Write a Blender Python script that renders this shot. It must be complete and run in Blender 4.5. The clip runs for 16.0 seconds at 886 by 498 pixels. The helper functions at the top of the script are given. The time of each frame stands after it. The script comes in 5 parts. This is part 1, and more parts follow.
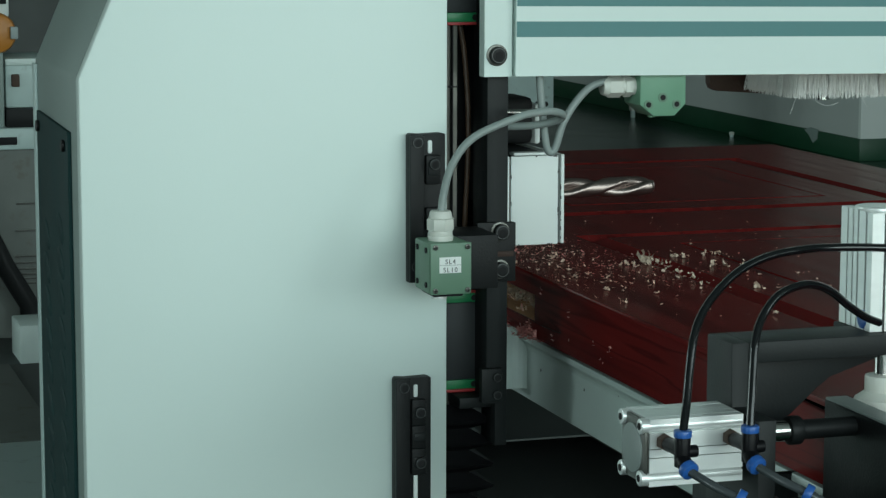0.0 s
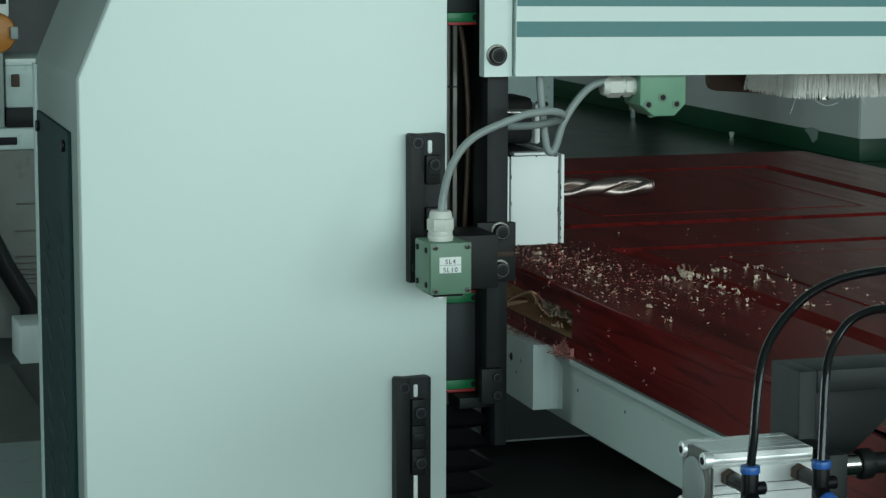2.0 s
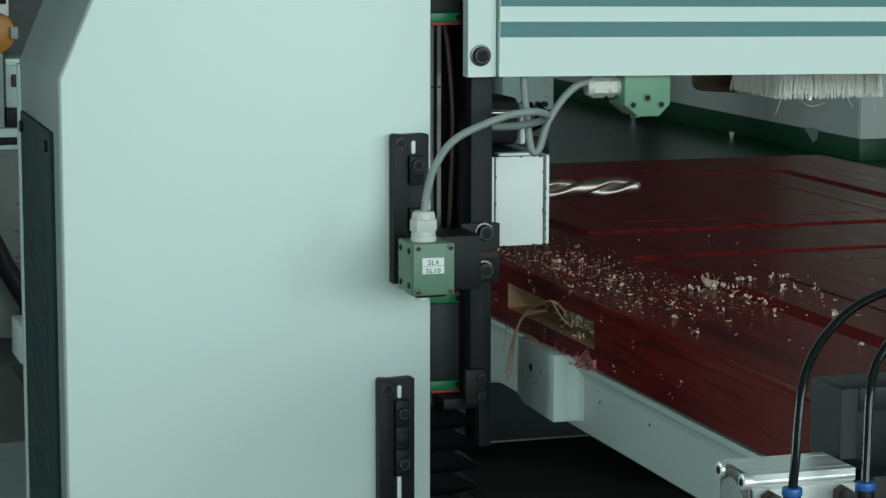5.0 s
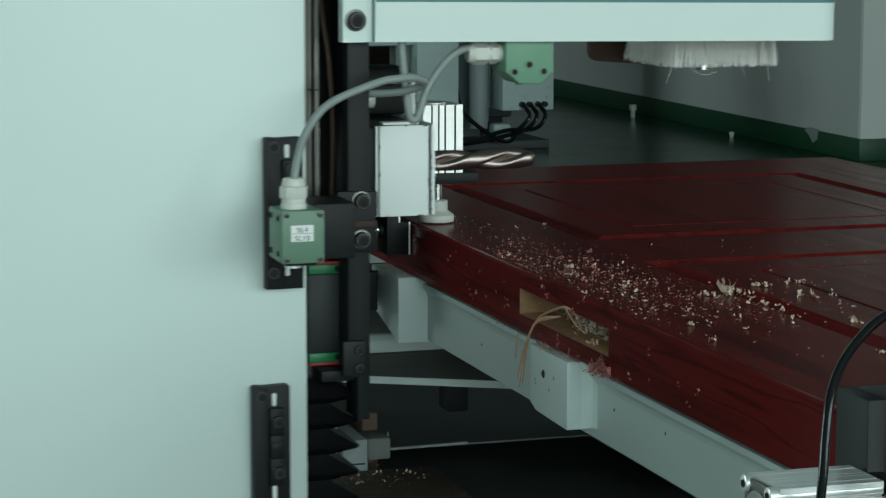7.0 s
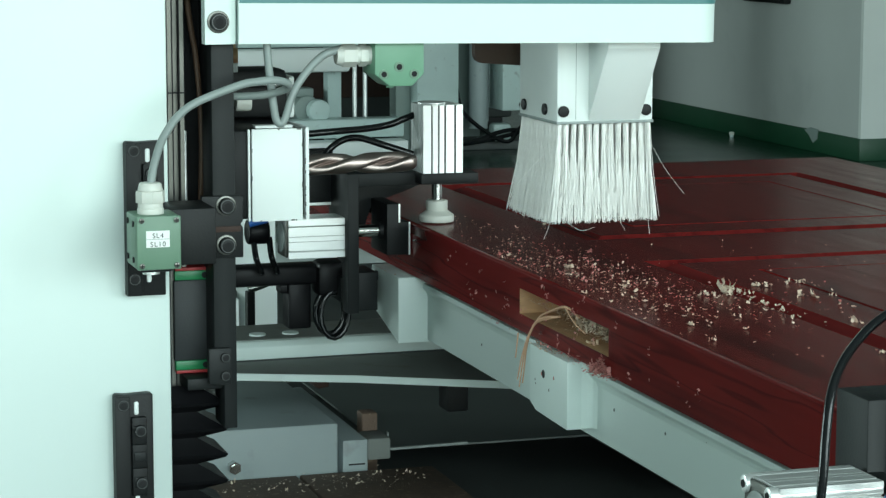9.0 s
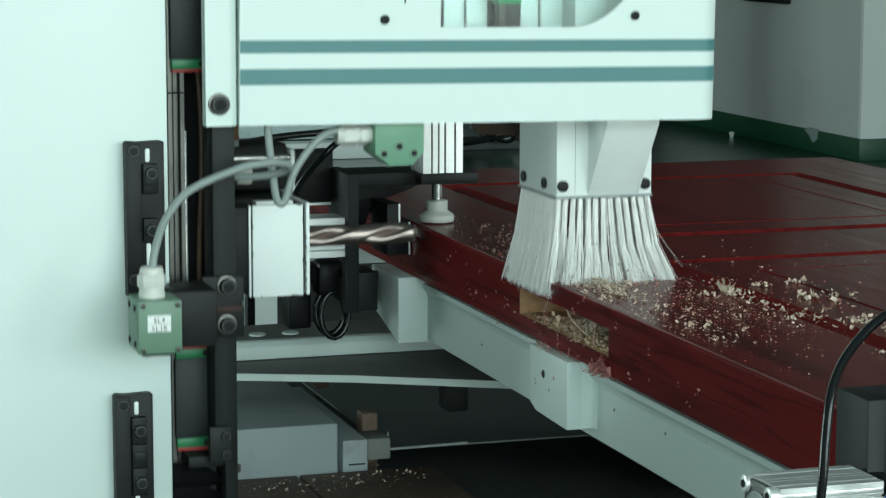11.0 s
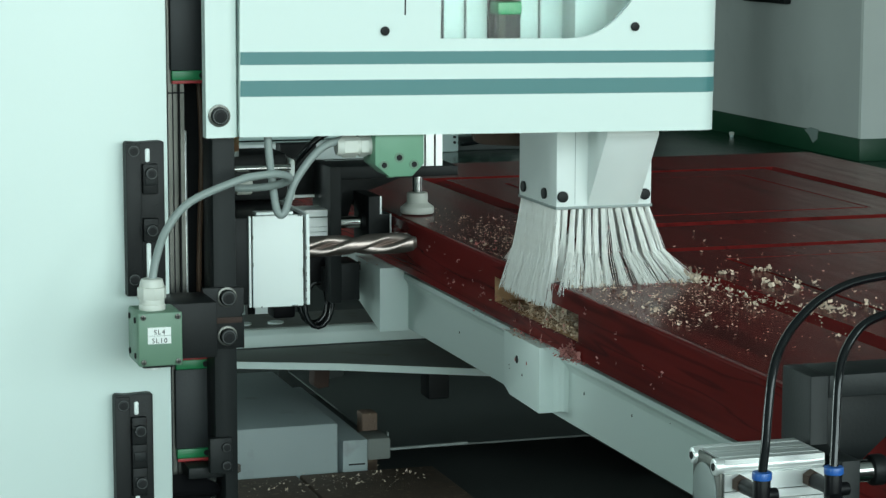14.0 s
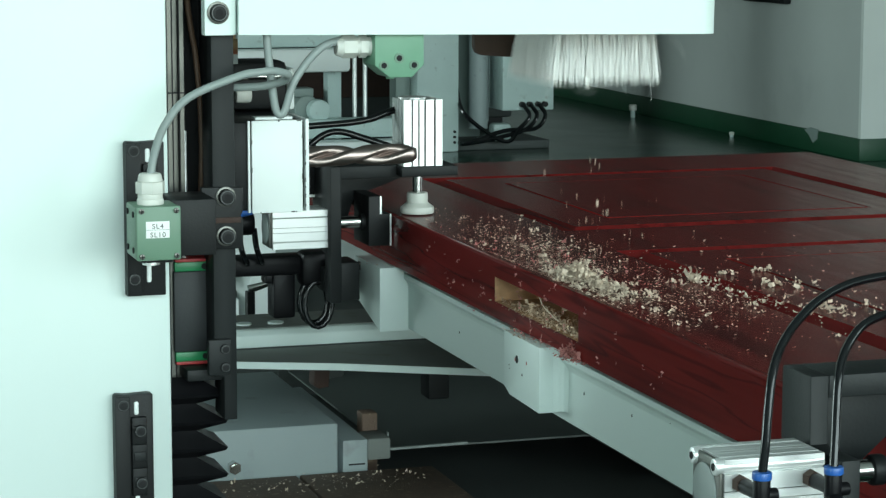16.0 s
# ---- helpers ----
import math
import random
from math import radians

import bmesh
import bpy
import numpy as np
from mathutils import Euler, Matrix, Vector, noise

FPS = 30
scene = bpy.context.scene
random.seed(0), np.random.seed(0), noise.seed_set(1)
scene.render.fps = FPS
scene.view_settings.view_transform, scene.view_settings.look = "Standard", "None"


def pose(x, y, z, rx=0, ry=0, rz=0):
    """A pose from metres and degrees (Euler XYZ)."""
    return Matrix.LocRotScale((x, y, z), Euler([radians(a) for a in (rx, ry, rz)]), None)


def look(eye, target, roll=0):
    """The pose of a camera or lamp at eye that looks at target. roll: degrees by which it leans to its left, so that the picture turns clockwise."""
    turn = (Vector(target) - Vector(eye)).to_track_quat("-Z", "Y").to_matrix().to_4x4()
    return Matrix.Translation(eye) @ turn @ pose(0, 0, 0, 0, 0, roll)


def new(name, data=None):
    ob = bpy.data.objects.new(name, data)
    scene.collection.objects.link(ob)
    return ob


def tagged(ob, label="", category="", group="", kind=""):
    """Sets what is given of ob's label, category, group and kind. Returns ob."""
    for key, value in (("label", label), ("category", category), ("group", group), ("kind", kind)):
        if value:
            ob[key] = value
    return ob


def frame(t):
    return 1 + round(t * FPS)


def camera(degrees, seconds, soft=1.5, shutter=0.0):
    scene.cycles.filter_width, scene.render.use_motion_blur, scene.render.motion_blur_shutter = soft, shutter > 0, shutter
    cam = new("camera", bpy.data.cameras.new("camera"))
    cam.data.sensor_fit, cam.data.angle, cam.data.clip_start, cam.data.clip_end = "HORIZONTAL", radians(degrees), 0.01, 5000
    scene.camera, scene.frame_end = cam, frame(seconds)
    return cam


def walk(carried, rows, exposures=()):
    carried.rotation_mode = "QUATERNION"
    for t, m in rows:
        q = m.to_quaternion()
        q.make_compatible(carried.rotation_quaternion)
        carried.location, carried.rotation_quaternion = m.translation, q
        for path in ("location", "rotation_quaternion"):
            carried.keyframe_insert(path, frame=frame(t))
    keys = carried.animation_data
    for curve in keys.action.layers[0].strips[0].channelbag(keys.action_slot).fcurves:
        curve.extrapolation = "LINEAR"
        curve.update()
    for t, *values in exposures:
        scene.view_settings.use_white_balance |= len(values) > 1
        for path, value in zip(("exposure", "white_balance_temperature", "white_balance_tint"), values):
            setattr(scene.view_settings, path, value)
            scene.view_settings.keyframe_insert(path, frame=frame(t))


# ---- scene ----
EYE = (0.0, 0.0, 1.35)
VIEW = look(EYE, (0.8974, 2.8301, 0.9198), 0.102)
cam = camera(21.458, 16.0, soft=1.35, shutter=0.5)
walk(cam, [(0.0, VIEW), (16.0, VIEW)],
     exposures=[(0.0, -0.42), (3.0, -0.38), (6.4, -0.4), (7.2, -0.44), (7.5, -0.42), (7.8, -0.24), (8.2, 0.05), (8.5, 0.3), (9.1, 0.35), (11.3, 0.1),
                (12.0, 0.34), (12.9, 0.40), (13.6, 0.2), (14.5, 0.05), (15.1, 0.12), (15.6, 0.36), (16.0, 0.38)])

# ---- daylight ----
world = bpy.data.worlds.new("sky")
scene.world = world
world.use_nodes = True
wn = world.node_tree
sky = wn.nodes.new("ShaderNodeTexSky")
sky.sky_type, sky.sun_disc, sky.sun_elevation, sky.sun_rotation = "NISHITA", False, radians(40), radians(150)
wn.nodes["Background"].inputs["Strength"].default_value = 0.12
wn.links.new(sky.outputs["Color"], wn.nodes["Background"].inputs["Color"])


def window_light(name, place, target, width, height, power):
    """Area lamp set in one opening of the hall's unseen walls."""
    data = bpy.data.lights.new(name, "AREA")
    data.shape, data.size, data.size_y, data.energy = "RECTANGLE", width, height, power
    data.color = (0.79, 1.0, 0.97)
    ob = new(name, data)
    ob.matrix_world = look(place, target)
    return ob


window_light("window_light_south", (1.2, -6.1, 2.8), (1.2, 0.0, 2.8), 8.2, 4.2, 555)
# extra fill lamp that lifts the wall end and the white cabinet
window_light("fill_light_south_east", (8.6, -6.1, 2.6), (8.6, 0.0, 2.6), 3.6, 3.2, 300)
window_light("window_light_west", (-12.1, -4.4, 2.8), (0.0, -4.4, 2.8), 2.6, 2.6, 330)
# fill lamp, added to brighten the far wall and machines
window_light("fill_light_west_far", (-12.1, 13.0, 2.8), (0.0, 13.0, 2.8), 8.0, 2.6, 600)
# made-up fill from the east, for the wall end and door top
window_light("fill_light_east", (14.1, 6.5, 2.6), (0.0, 6.5, 2.6), 7.0, 2.8, 110)


# ---- materials ----
def material(name, color, rough=0.5, metal=0.0, spread=0.12, scale=40.0, bump=0.08, fine=400.0, stretch=(1, 1, 1), coat=0.0, dirt=None, dirt_scale=9.0, dirt_edge=(0.58, 0.75), spec=0.5):
    m = bpy.data.materials.new(name)
    m.use_nodes = True
    t = m.node_tree
    b = t.nodes["Principled BSDF"]
    b.inputs["Metallic"].default_value, b.inputs["Coat Weight"].default_value = metal, coat
    b.inputs["Specular IOR Level"].default_value = spec
    b.inputs["Coat Roughness"].default_value = 0.08
    co, mp = t.nodes.new("ShaderNodeTexCoord"), t.nodes.new("ShaderNodeMapping")
    mp.inputs["Scale"].default_value = stretch
    t.links.new(co.outputs["Object"], mp.inputs["Vector"])

    def cloud(s, detail=4.0):
        n = t.nodes.new("ShaderNodeTexNoise")
        n.inputs["Scale"].default_value, n.inputs["Detail"].default_value = s, detail
        t.links.new(mp.outputs["Vector"], n.inputs["Vector"])
        return n.outputs["Fac"]

    def mix(a, c, fac):
        n = t.nodes.new("ShaderNodeMix")
        n.data_type = "RGBA"
        for socket, value in ((n.inputs["A"], a), (n.inputs["B"], c)):
            if isinstance(value, tuple):
                socket.default_value = (*value, 1)
            else:
                t.links.new(value, socket)
        t.links.new(fac, n.inputs["Factor"])
        return n.outputs["Result"]

    coarse, grain = cloud(scale), cloud(fine, 2.0)
    lo, hi = tuple(c * (1 - spread) for c in color), tuple(min(1, c * (1 + spread)) for c in color)
    out = mix(lo, hi, coarse)
    if dirt:
        ramp = t.nodes.new("ShaderNodeValToRGB")
        ramp.color_ramp.elements[0].position, ramp.color_ramp.elements[1].position = dirt_edge
        t.links.new(cloud(dirt_scale, 6.0), ramp.inputs["Fac"])
        out = mix(out, dirt, ramp.outputs["Color"])
    t.links.new(out, b.inputs["Base Color"])
    r = t.nodes.new("ShaderNodeMapRange")
    r.inputs["To Min"].default_value, r.inputs["To Max"].default_value = max(0.02, rough - 0.07), min(1, rough + 0.07)
    t.links.new(coarse, r.inputs["Value"])
    t.links.new(r.outputs["Result"], b.inputs["Roughness"])
    bp = t.nodes.new("ShaderNodeBump")
    bp.inputs["Strength"].default_value, bp.inputs["Distance"].default_value = bump, 0.002
    t.links.new(grain, bp.inputs["Height"])
    t.links.new(bp.outputs["Normal"], b.inputs["Normal"])
    return m


def clear_plastic(name):
    m = bpy.data.materials.new(name)
    m.use_nodes = True
    b = m.node_tree.nodes["Principled BSDF"]
    b.inputs["Transmission Weight"].default_value, b.inputs["Roughness"].default_value = 1.0, 0.03
    b.inputs["Base Color"].default_value, b.inputs["IOR"].default_value = (0.93, 0.97, 0.95, 1), 1.2
    return m


def lacquer(name):
    """Dark red door lacquer with thin wavy black wood figure along the leaf."""
    m = material(name, (0.158, 0.0150, 0.0140), 0.22, spread=0.3, scale=4, bump=0.008, fine=40, stretch=(15.0, 0.9, 15.0),
                 coat=0.0, spec=0.07, dirt=(0.085, 0.009, 0.009), dirt_scale=2.2, dirt_edge=(0.52, 0.68))
    t = m.node_tree
    mp, b = t.nodes["Mapping"], t.nodes["Principled BSDF"]
    n, ramp, mix = t.nodes.new("ShaderNodeTexNoise"), t.nodes.new("ShaderNodeValToRGB"), t.nodes.new("ShaderNodeMix")
    n.inputs["Scale"].default_value, n.inputs["Detail"].default_value, n.inputs["Distortion"].default_value = 1.5, 3.0, 0.5
    t.links.new(mp.outputs["Vector"], n.inputs["Vector"])
    r = ramp.color_ramp
    r.elements[0].position, r.elements[1].position = 0.484, 0.512
    r.elements[0].color = r.elements[1].color = (0, 0, 0, 1)
    r.elements.new(0.498).color = (0.5, 0.5, 0.5, 1)
    t.links.new(n.outputs["Fac"], ramp.inputs["Fac"])
    mix.data_type = "RGBA"
    t.links.new(b.inputs["Base Color"].links[0].from_socket, mix.inputs["A"])
    mix.inputs["B"].default_value = (0.009, 0.003, 0.004, 1)
    t.links.new(ramp.outputs["Color"], mix.inputs["Factor"])
    t.links.new(mix.outputs["Result"], b.inputs["Base Color"])
    return m


M = {
    "paint": material("pale_machine_paint", (0.66, 0.76, 0.73), 0.42, spread=0.02, scale=6, bump=0.05, fine=900),
    "paint_worn": material("pale_worn_paint", (0.50, 0.62, 0.60), 0.45, spread=0.06, scale=12, bump=0.08, fine=600,
                           dirt=(0.28, 0.33, 0.31), dirt_scale=26, dirt_edge=(0.62, 0.8)),
    "white": material("white_sheet_paint", (0.78, 0.83, 0.81), 0.4, spread=0.03, scale=10, bump=0.04, fine=700),
    "stripe": material("teal_stripe_film", (0.062, 0.195, 0.20), 0.45, spread=0.05, scale=20, bump=0.03),
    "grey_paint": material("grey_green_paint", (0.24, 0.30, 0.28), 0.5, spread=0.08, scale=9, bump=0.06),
    "dark_plate": material("dark_green_plate", (0.012, 0.040, 0.040), 0.6, spread=0.3, scale=20, bump=0.1, spec=0.12),
    "black": material("black_oxide_steel", (0.008, 0.009, 0.0095), 0.5, spread=0.25, scale=60, bump=0.12, spec=0.25),
    "bar": material("dark_grey_steel", (0.012, 0.014, 0.0145), 0.5, spread=0.2, scale=40, bump=0.08, spec=0.25),
    "hole": material("black_recess", (0.004, 0.004, 0.005), 0.8, bump=0.02),
    "block": material("grey_slide_block", (0.028, 0.031, 0.033), 0.5, spread=0.1, scale=70, bump=0.1, spec=0.3),
    # grey of the painted bolt-rim highlights, also of chipped guard edges
    "bolt_rim": material("rim_highlight_and_chip_grey", (0.06, 0.065, 0.065), 0.4, spread=0.15, scale=80, bump=0.05),
    "green_cap": material("green_plastic_cap", (0.01, 0.20, 0.07), 0.4, spread=0.08, bump=0.04),
    "red_seal": material("red_rubber_seal", (0.38, 0.028, 0.03), 0.5, spread=0.1, bump=0.04),
    "switch": material("sage_green_casting", (0.125, 0.225, 0.155), 0.42, spread=0.06, scale=60, bump=0.12, fine=1500),
    "sage": material("light_sage_casting", (0.155, 0.32, 0.215), 0.42, spread=0.05, scale=60, bump=0.12, fine=1500),
    "ivory": material("ivory_plastic", (0.62, 0.63, 0.58), 0.4, spread=0.05, scale=50, bump=0.03),
    "cable": material("grey_cable_sheath", (0.25, 0.29, 0.28), 0.42, spread=0.06, scale=40, bump=0.05),
    "hose": material("black_air_hose", (0.005, 0.006, 0.007), 0.13, spread=0.1, bump=0.02),
    "blue": material("blue_plastic", (0.02, 0.10, 0.36), 0.35, bump=0.03),
    "alu": material("anodised_aluminium", (0.80, 0.82, 0.81), 0.33, metal=0.6, spread=0.06, scale=30, bump=0.04, stretch=(1, 1, 6)),
    "steel": material("bright_steel", (0.62, 0.62, 0.60), 0.16, metal=1.0, spread=0.08, scale=60, bump=0.02),
    "drill": material("bronze_tinted_steel", (0.31, 0.25, 0.23), 0.32, metal=0.95, spread=0.35, scale=25, bump=0.02),
    "rail": material("ground_rail_steel", (0.11, 0.11, 0.10), 0.33, metal=0.8, spread=0.1, scale=50, bump=0.05, stretch=(1, 1, 0.2)),
    "rubber": material("black_rubber", (0.004, 0.004, 0.005), 0.4, spread=0.2, bump=0.06, spec=0.16),
    "label": material("white_label", (0.80, 0.82, 0.80), 0.5, spread=0.02),
    "ink": material("black_ink", (0.01, 0.01, 0.012), 0.6),
    "lacquer": lacquer("dark_red_door_lacquer"),
    "raw": material("raw_pine", (0.56, 0.33, 0.175), 0.7, spread=0.3, scale=12, bump=0.3, stretch=(8, 1, 12)),
    "chip": material("pale_wood_shaving", (0.62, 0.50, 0.39), 0.75, spread=0.5, scale=240, bump=0.2),
    "chip_red": material("red_painted_shaving", (0.50, 0.20, 0.18), 0.6, spread=0.5, scale=240, bump=0.2),
    "fibre": material("split_wood_fibre", (0.60, 0.36, 0.23), 0.75, spread=0.25, scale=40, bump=0.2),
    "bristle": material("ivory_nylon_bristle", (0.93, 0.915, 0.87), 0.4, spread=0.12, scale=120, bump=0.0),
    "floor": material("green_epoxy_floor", (0.007, 0.034, 0.021), 0.18, spread=0.25, scale=3, bump=0.05, fine=90, dirt=(0.015, 0.038, 0.026), dirt_scale=5, spec=0.3),
    "skirting": material("green_skirting_paint", (0.005, 0.052, 0.022), 0.45, spread=0.12, scale=8, bump=0.05),
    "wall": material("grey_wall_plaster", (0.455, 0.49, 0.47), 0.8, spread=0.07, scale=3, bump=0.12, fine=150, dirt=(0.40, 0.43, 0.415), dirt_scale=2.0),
    # for unseen upper walls, kept dark so the door's gloss mirrors little
    "dark_wall": material("unseen_dark_wall", (0.06, 0.062, 0.06), 0.8, spread=0.1, scale=3, bump=0.1),
    "chip_tan": material("tan_wood_shaving", (0.68, 0.51, 0.37), 0.8, spread=0.4, scale=260, bump=0.2),
    "hardboard": material("brown_hardboard", (0.075, 0.045, 0.032), 0.75, spread=0.2, scale=40, bump=0.2),
    # lighter copy of the wall plaster for the face that catches light
    "pillar": material("lit_wall_plaster", (0.62, 0.66, 0.63), 0.8, spread=0.05, scale=3, bump=0.12, fine=150),
    "ceiling": material("ceiling_sheet", (0.26, 0.28, 0.27), 0.8, spread=0.05, scale=2),
    "brown": material("chip_strewn_board", (0.14, 0.092, 0.066), 0.75, spread=0.35, scale=40, bump=0.35, dirt=(0.26, 0.19, 0.13), dirt_scale=120, dirt_edge=(0.6, 0.72)),
    "rust": material("rusty_steel", (0.042, 0.021, 0.015), 0.75, spread=0.4, scale=30, bump=0.3),
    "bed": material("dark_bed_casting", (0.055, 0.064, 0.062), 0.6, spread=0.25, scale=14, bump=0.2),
    # blue-grey paint, darkened to carry the shade around the drive cover
    "blue_grey": material("shade_darkened_blue_grey_paint", (0.30, 0.355, 0.36), 0.5, spread=0.08, scale=10, bump=0.08, dirt=(0.22, 0.24, 0.24), dirt_scale=24, dirt_edge=(0.62, 0.8)),
    # grey paint taken darker for under-table shade, with patches of dust
    "dusty": material("shade_darkened_dusty_plate", (0.17, 0.185, 0.172), 0.7, spread=0.2, scale=14, bump=0.15, dirt=(0.14, 0.13, 0.11), dirt_scale=30),
    # tray colour lowered where light falls off beneath the table
    "tray": material("shade_darkened_tray", (0.115, 0.135, 0.13), 0.6, spread=0.2, scale=10, bump=0.1),
    "grey_hose": material("dark_grey_air_hose", (0.05, 0.058, 0.062), 0.25, spread=0.1, bump=0.02),
    "orange": material("orange_paint", (0.50, 0.19, 0.025), 0.4, spread=0.08, scale=8),
    "acrylic": clear_plastic("clear_acrylic"),
    "brown_sheath": material("brown_cable_sheath", (0.12, 0.072, 0.046), 0.35, spread=0.2, scale=30, bump=0.05),
    "brass": material("brass", (0.55, 0.36, 0.20), 0.3, metal=1.0, spread=0.1),
}


# ---- mesh helpers ----
def box(bm, x0, x1, y0, y1, z0, z1, bevel=0.0, seg=2):
    made = bmesh.ops.create_cube(bm, size=1.0, matrix=Matrix.LocRotScale(((x0 + x1) / 2, (y0 + y1) / 2, (z0 + z1) / 2), None, (abs(x1 - x0), abs(y1 - y0), abs(z1 - z0))))
    if bevel:
        edges = {e for v in made["verts"] for e in v.link_edges}
        bmesh.ops.bevel(bm, geom=list(edges), offset=bevel, segments=seg, profile=0.5, affect="EDGES")
    return bm


def rod(bm, a, b, r, seg=20, r2=None, bevel=0.0):
    a, b = Vector(a), Vector(b)
    d = b - a
    m = Matrix.Translation((a + b) / 2) @ d.to_track_quat("Z", "Y").to_matrix().to_4x4()
    made = bmesh.ops.create_cone(bm, cap_ends=True, segments=seg, radius1=r, radius2=r if r2 is None else r2, depth=d.length, matrix=m)
    if bevel:
        rim = {e for v in made["verts"] for e in v.link_edges if any(len(f.verts) > 4 for f in e.link_faces)}
        bmesh.ops.bevel(bm, geom=list(rim), offset=bevel, segments=2, profile=0.5, affect="EDGES")
    return bm


def prism(bm, outline, axis, a, b, bevel=0.0):
    """An outline in the plane across the axis, drawn out from a to b."""
    def put(u, v, w):
        return {"x": (w, u, v), "y": (u, w, v), "z": (u, v, w)}[axis]
    lo = [bm.verts.new(put(u, v, a)) for u, v in outline]
    hi = [bm.verts.new(put(u, v, b)) for u, v in outline]
    faces = [bm.faces.new(lo), bm.faces.new(hi[::-1])]
    n = len(outline)
    for i in range(n):
        faces.append(bm.faces.new((lo[i], hi[i], hi[(i + 1) % n], lo[(i + 1) % n])))
    bmesh.ops.recalc_face_normals(bm, faces=faces)
    if bevel:
        bmesh.ops.bevel(bm, geom=list({e for f in faces for e in f.edges}), offset=bevel, segments=2, profile=0.5, affect="EDGES")
    return bm


def spline(points, steps=6):
    """A smooth line through the points."""
    p = [Vector(q) for q in points]
    p = [2 * p[0] - p[1], *p, 2 * p[-1] - p[-2]]
    out = []
    for i in range(1, len(p) - 2):
        for k in range(steps):
            t = k / steps
            a, b, c, d = p[i - 1:i + 3]
            out.append(0.5 * ((2 * b) + (c - a) * t + (2 * a - 5 * b + 4 * c - d) * t * t + (3 * b - a - 3 * c + d) * t ** 3))
    return [*out, p[-2]]


def tube(bm, points, r, seg=12, r_end=None, caps=True):
    rings, side = [], None
    n = len(points)
    for i, p in enumerate(points):
        d = (points[min(i + 1, n - 1)] - points[max(i - 1, 0)]).normalized()
        side = d.orthogonal().normalized() if side is None else (side - d * side.dot(d)).normalized()
        up = d.cross(side)
        rad = r if r_end is None else r + (r_end - r) * i / (n - 1)
        rings.append([bm.verts.new(p + rad * (math.cos(2 * math.pi * k / seg) * side + math.sin(2 * math.pi * k / seg) * up)) for k in range(seg)])
    for a, b in zip(rings, rings[1:]):
        for k in range(seg):
            bm.faces.new((a[k], a[(k + 1) % seg], b[(k + 1) % seg], b[k]))
    if caps:
        bm.faces.new(rings[0][::-1])
        bm.faces.new(rings[-1])
    return bm


def thing(name, origin, label, category, group="", kind=""):
    ob = new(name)
    ob.empty_display_size = 0.05
    ob.location = origin
    ob["base"] = tuple(origin)
    return tagged(ob, label, category, group, kind)


def base_of(ob):
    return Vector(ob["base"])


def part(name, bm, mat, parent=None, label="", at=None, angle=35):
    """One mesh object. The bmesh is in the place's own metres; the origin goes to `at`, or to the parent's."""
    origin = Vector(at) if at is not None else (base_of(parent) if parent else Vector((0, 0, 0)))
    bmesh.ops.translate(bm, verts=bm.verts, vec=-origin)
    me = bpy.data.meshes.new(name)
    bm.to_mesh(me)
    bm.free()
    me.materials.append(M[mat] if isinstance(mat, str) else mat)
    me.polygons.foreach_set("use_smooth", [True] * len(me.polygons))
    me.set_sharp_from_angle(angle=radians(angle))
    ob = new(name, me)
    ob["base"] = tuple(origin)
    if parent:
        ob.parent = parent
        ob.location = origin - base_of(parent)
    else:
        ob.location = origin
    if label:
        ob["label"] = label
    return ob


def solid(name, mat, origin=None, label="", category="", group="", kind="", bm=None):
    return tagged(part(name, bm, mat, None, at=origin or (0, 0, 0)), label, category, group, kind)


def B():
    return bmesh.new()


def annulus(bm, x, y, z, r0, r1):
    """A flat ring that faces the front."""
    for k in range(20):
        a0, a1 = 2 * math.pi * k / 20, 2 * math.pi * (k + 1) / 20
        bm.faces.new([bm.verts.new((x + q * math.cos(a), y, z + q * math.sin(a))) for q, a in ((r0, a0), (r0, a1), (r1, a1), (r1, a0))])
    return bm


def bolt(parent, x, y, z, r, name="bolt", depth=0.008, washer=True, mat="black"):
    """A socket-head bolt that faces the front, with its hexagon recess and a painted rim highlight."""
    bm = B()
    rod(bm, (x, y, z), (x, y - depth, z), r, 20, bevel=r * 0.12)
    head = part(name, bm, mat, parent, at=(x, y, z))
    bm = rod(B(), (x, y - depth - 0.0003, z), (x, y - depth + 0.001, z), r * 0.5, 6)
    part("socket", bm, "hole", head)
    bm = annulus(B(), x, y - depth - 0.0004, z, r * 0.86, r * 0.76)
    part("rim", bm, "bolt_rim", head)
    if washer:
        bm = rod(B(), (x, y + 0.0005, z), (x, y - 0.0015, z), r * 1.25, 24, bevel=0.0003)
        part("washer", bm, "rail", head, "ground steel washer")
    return head




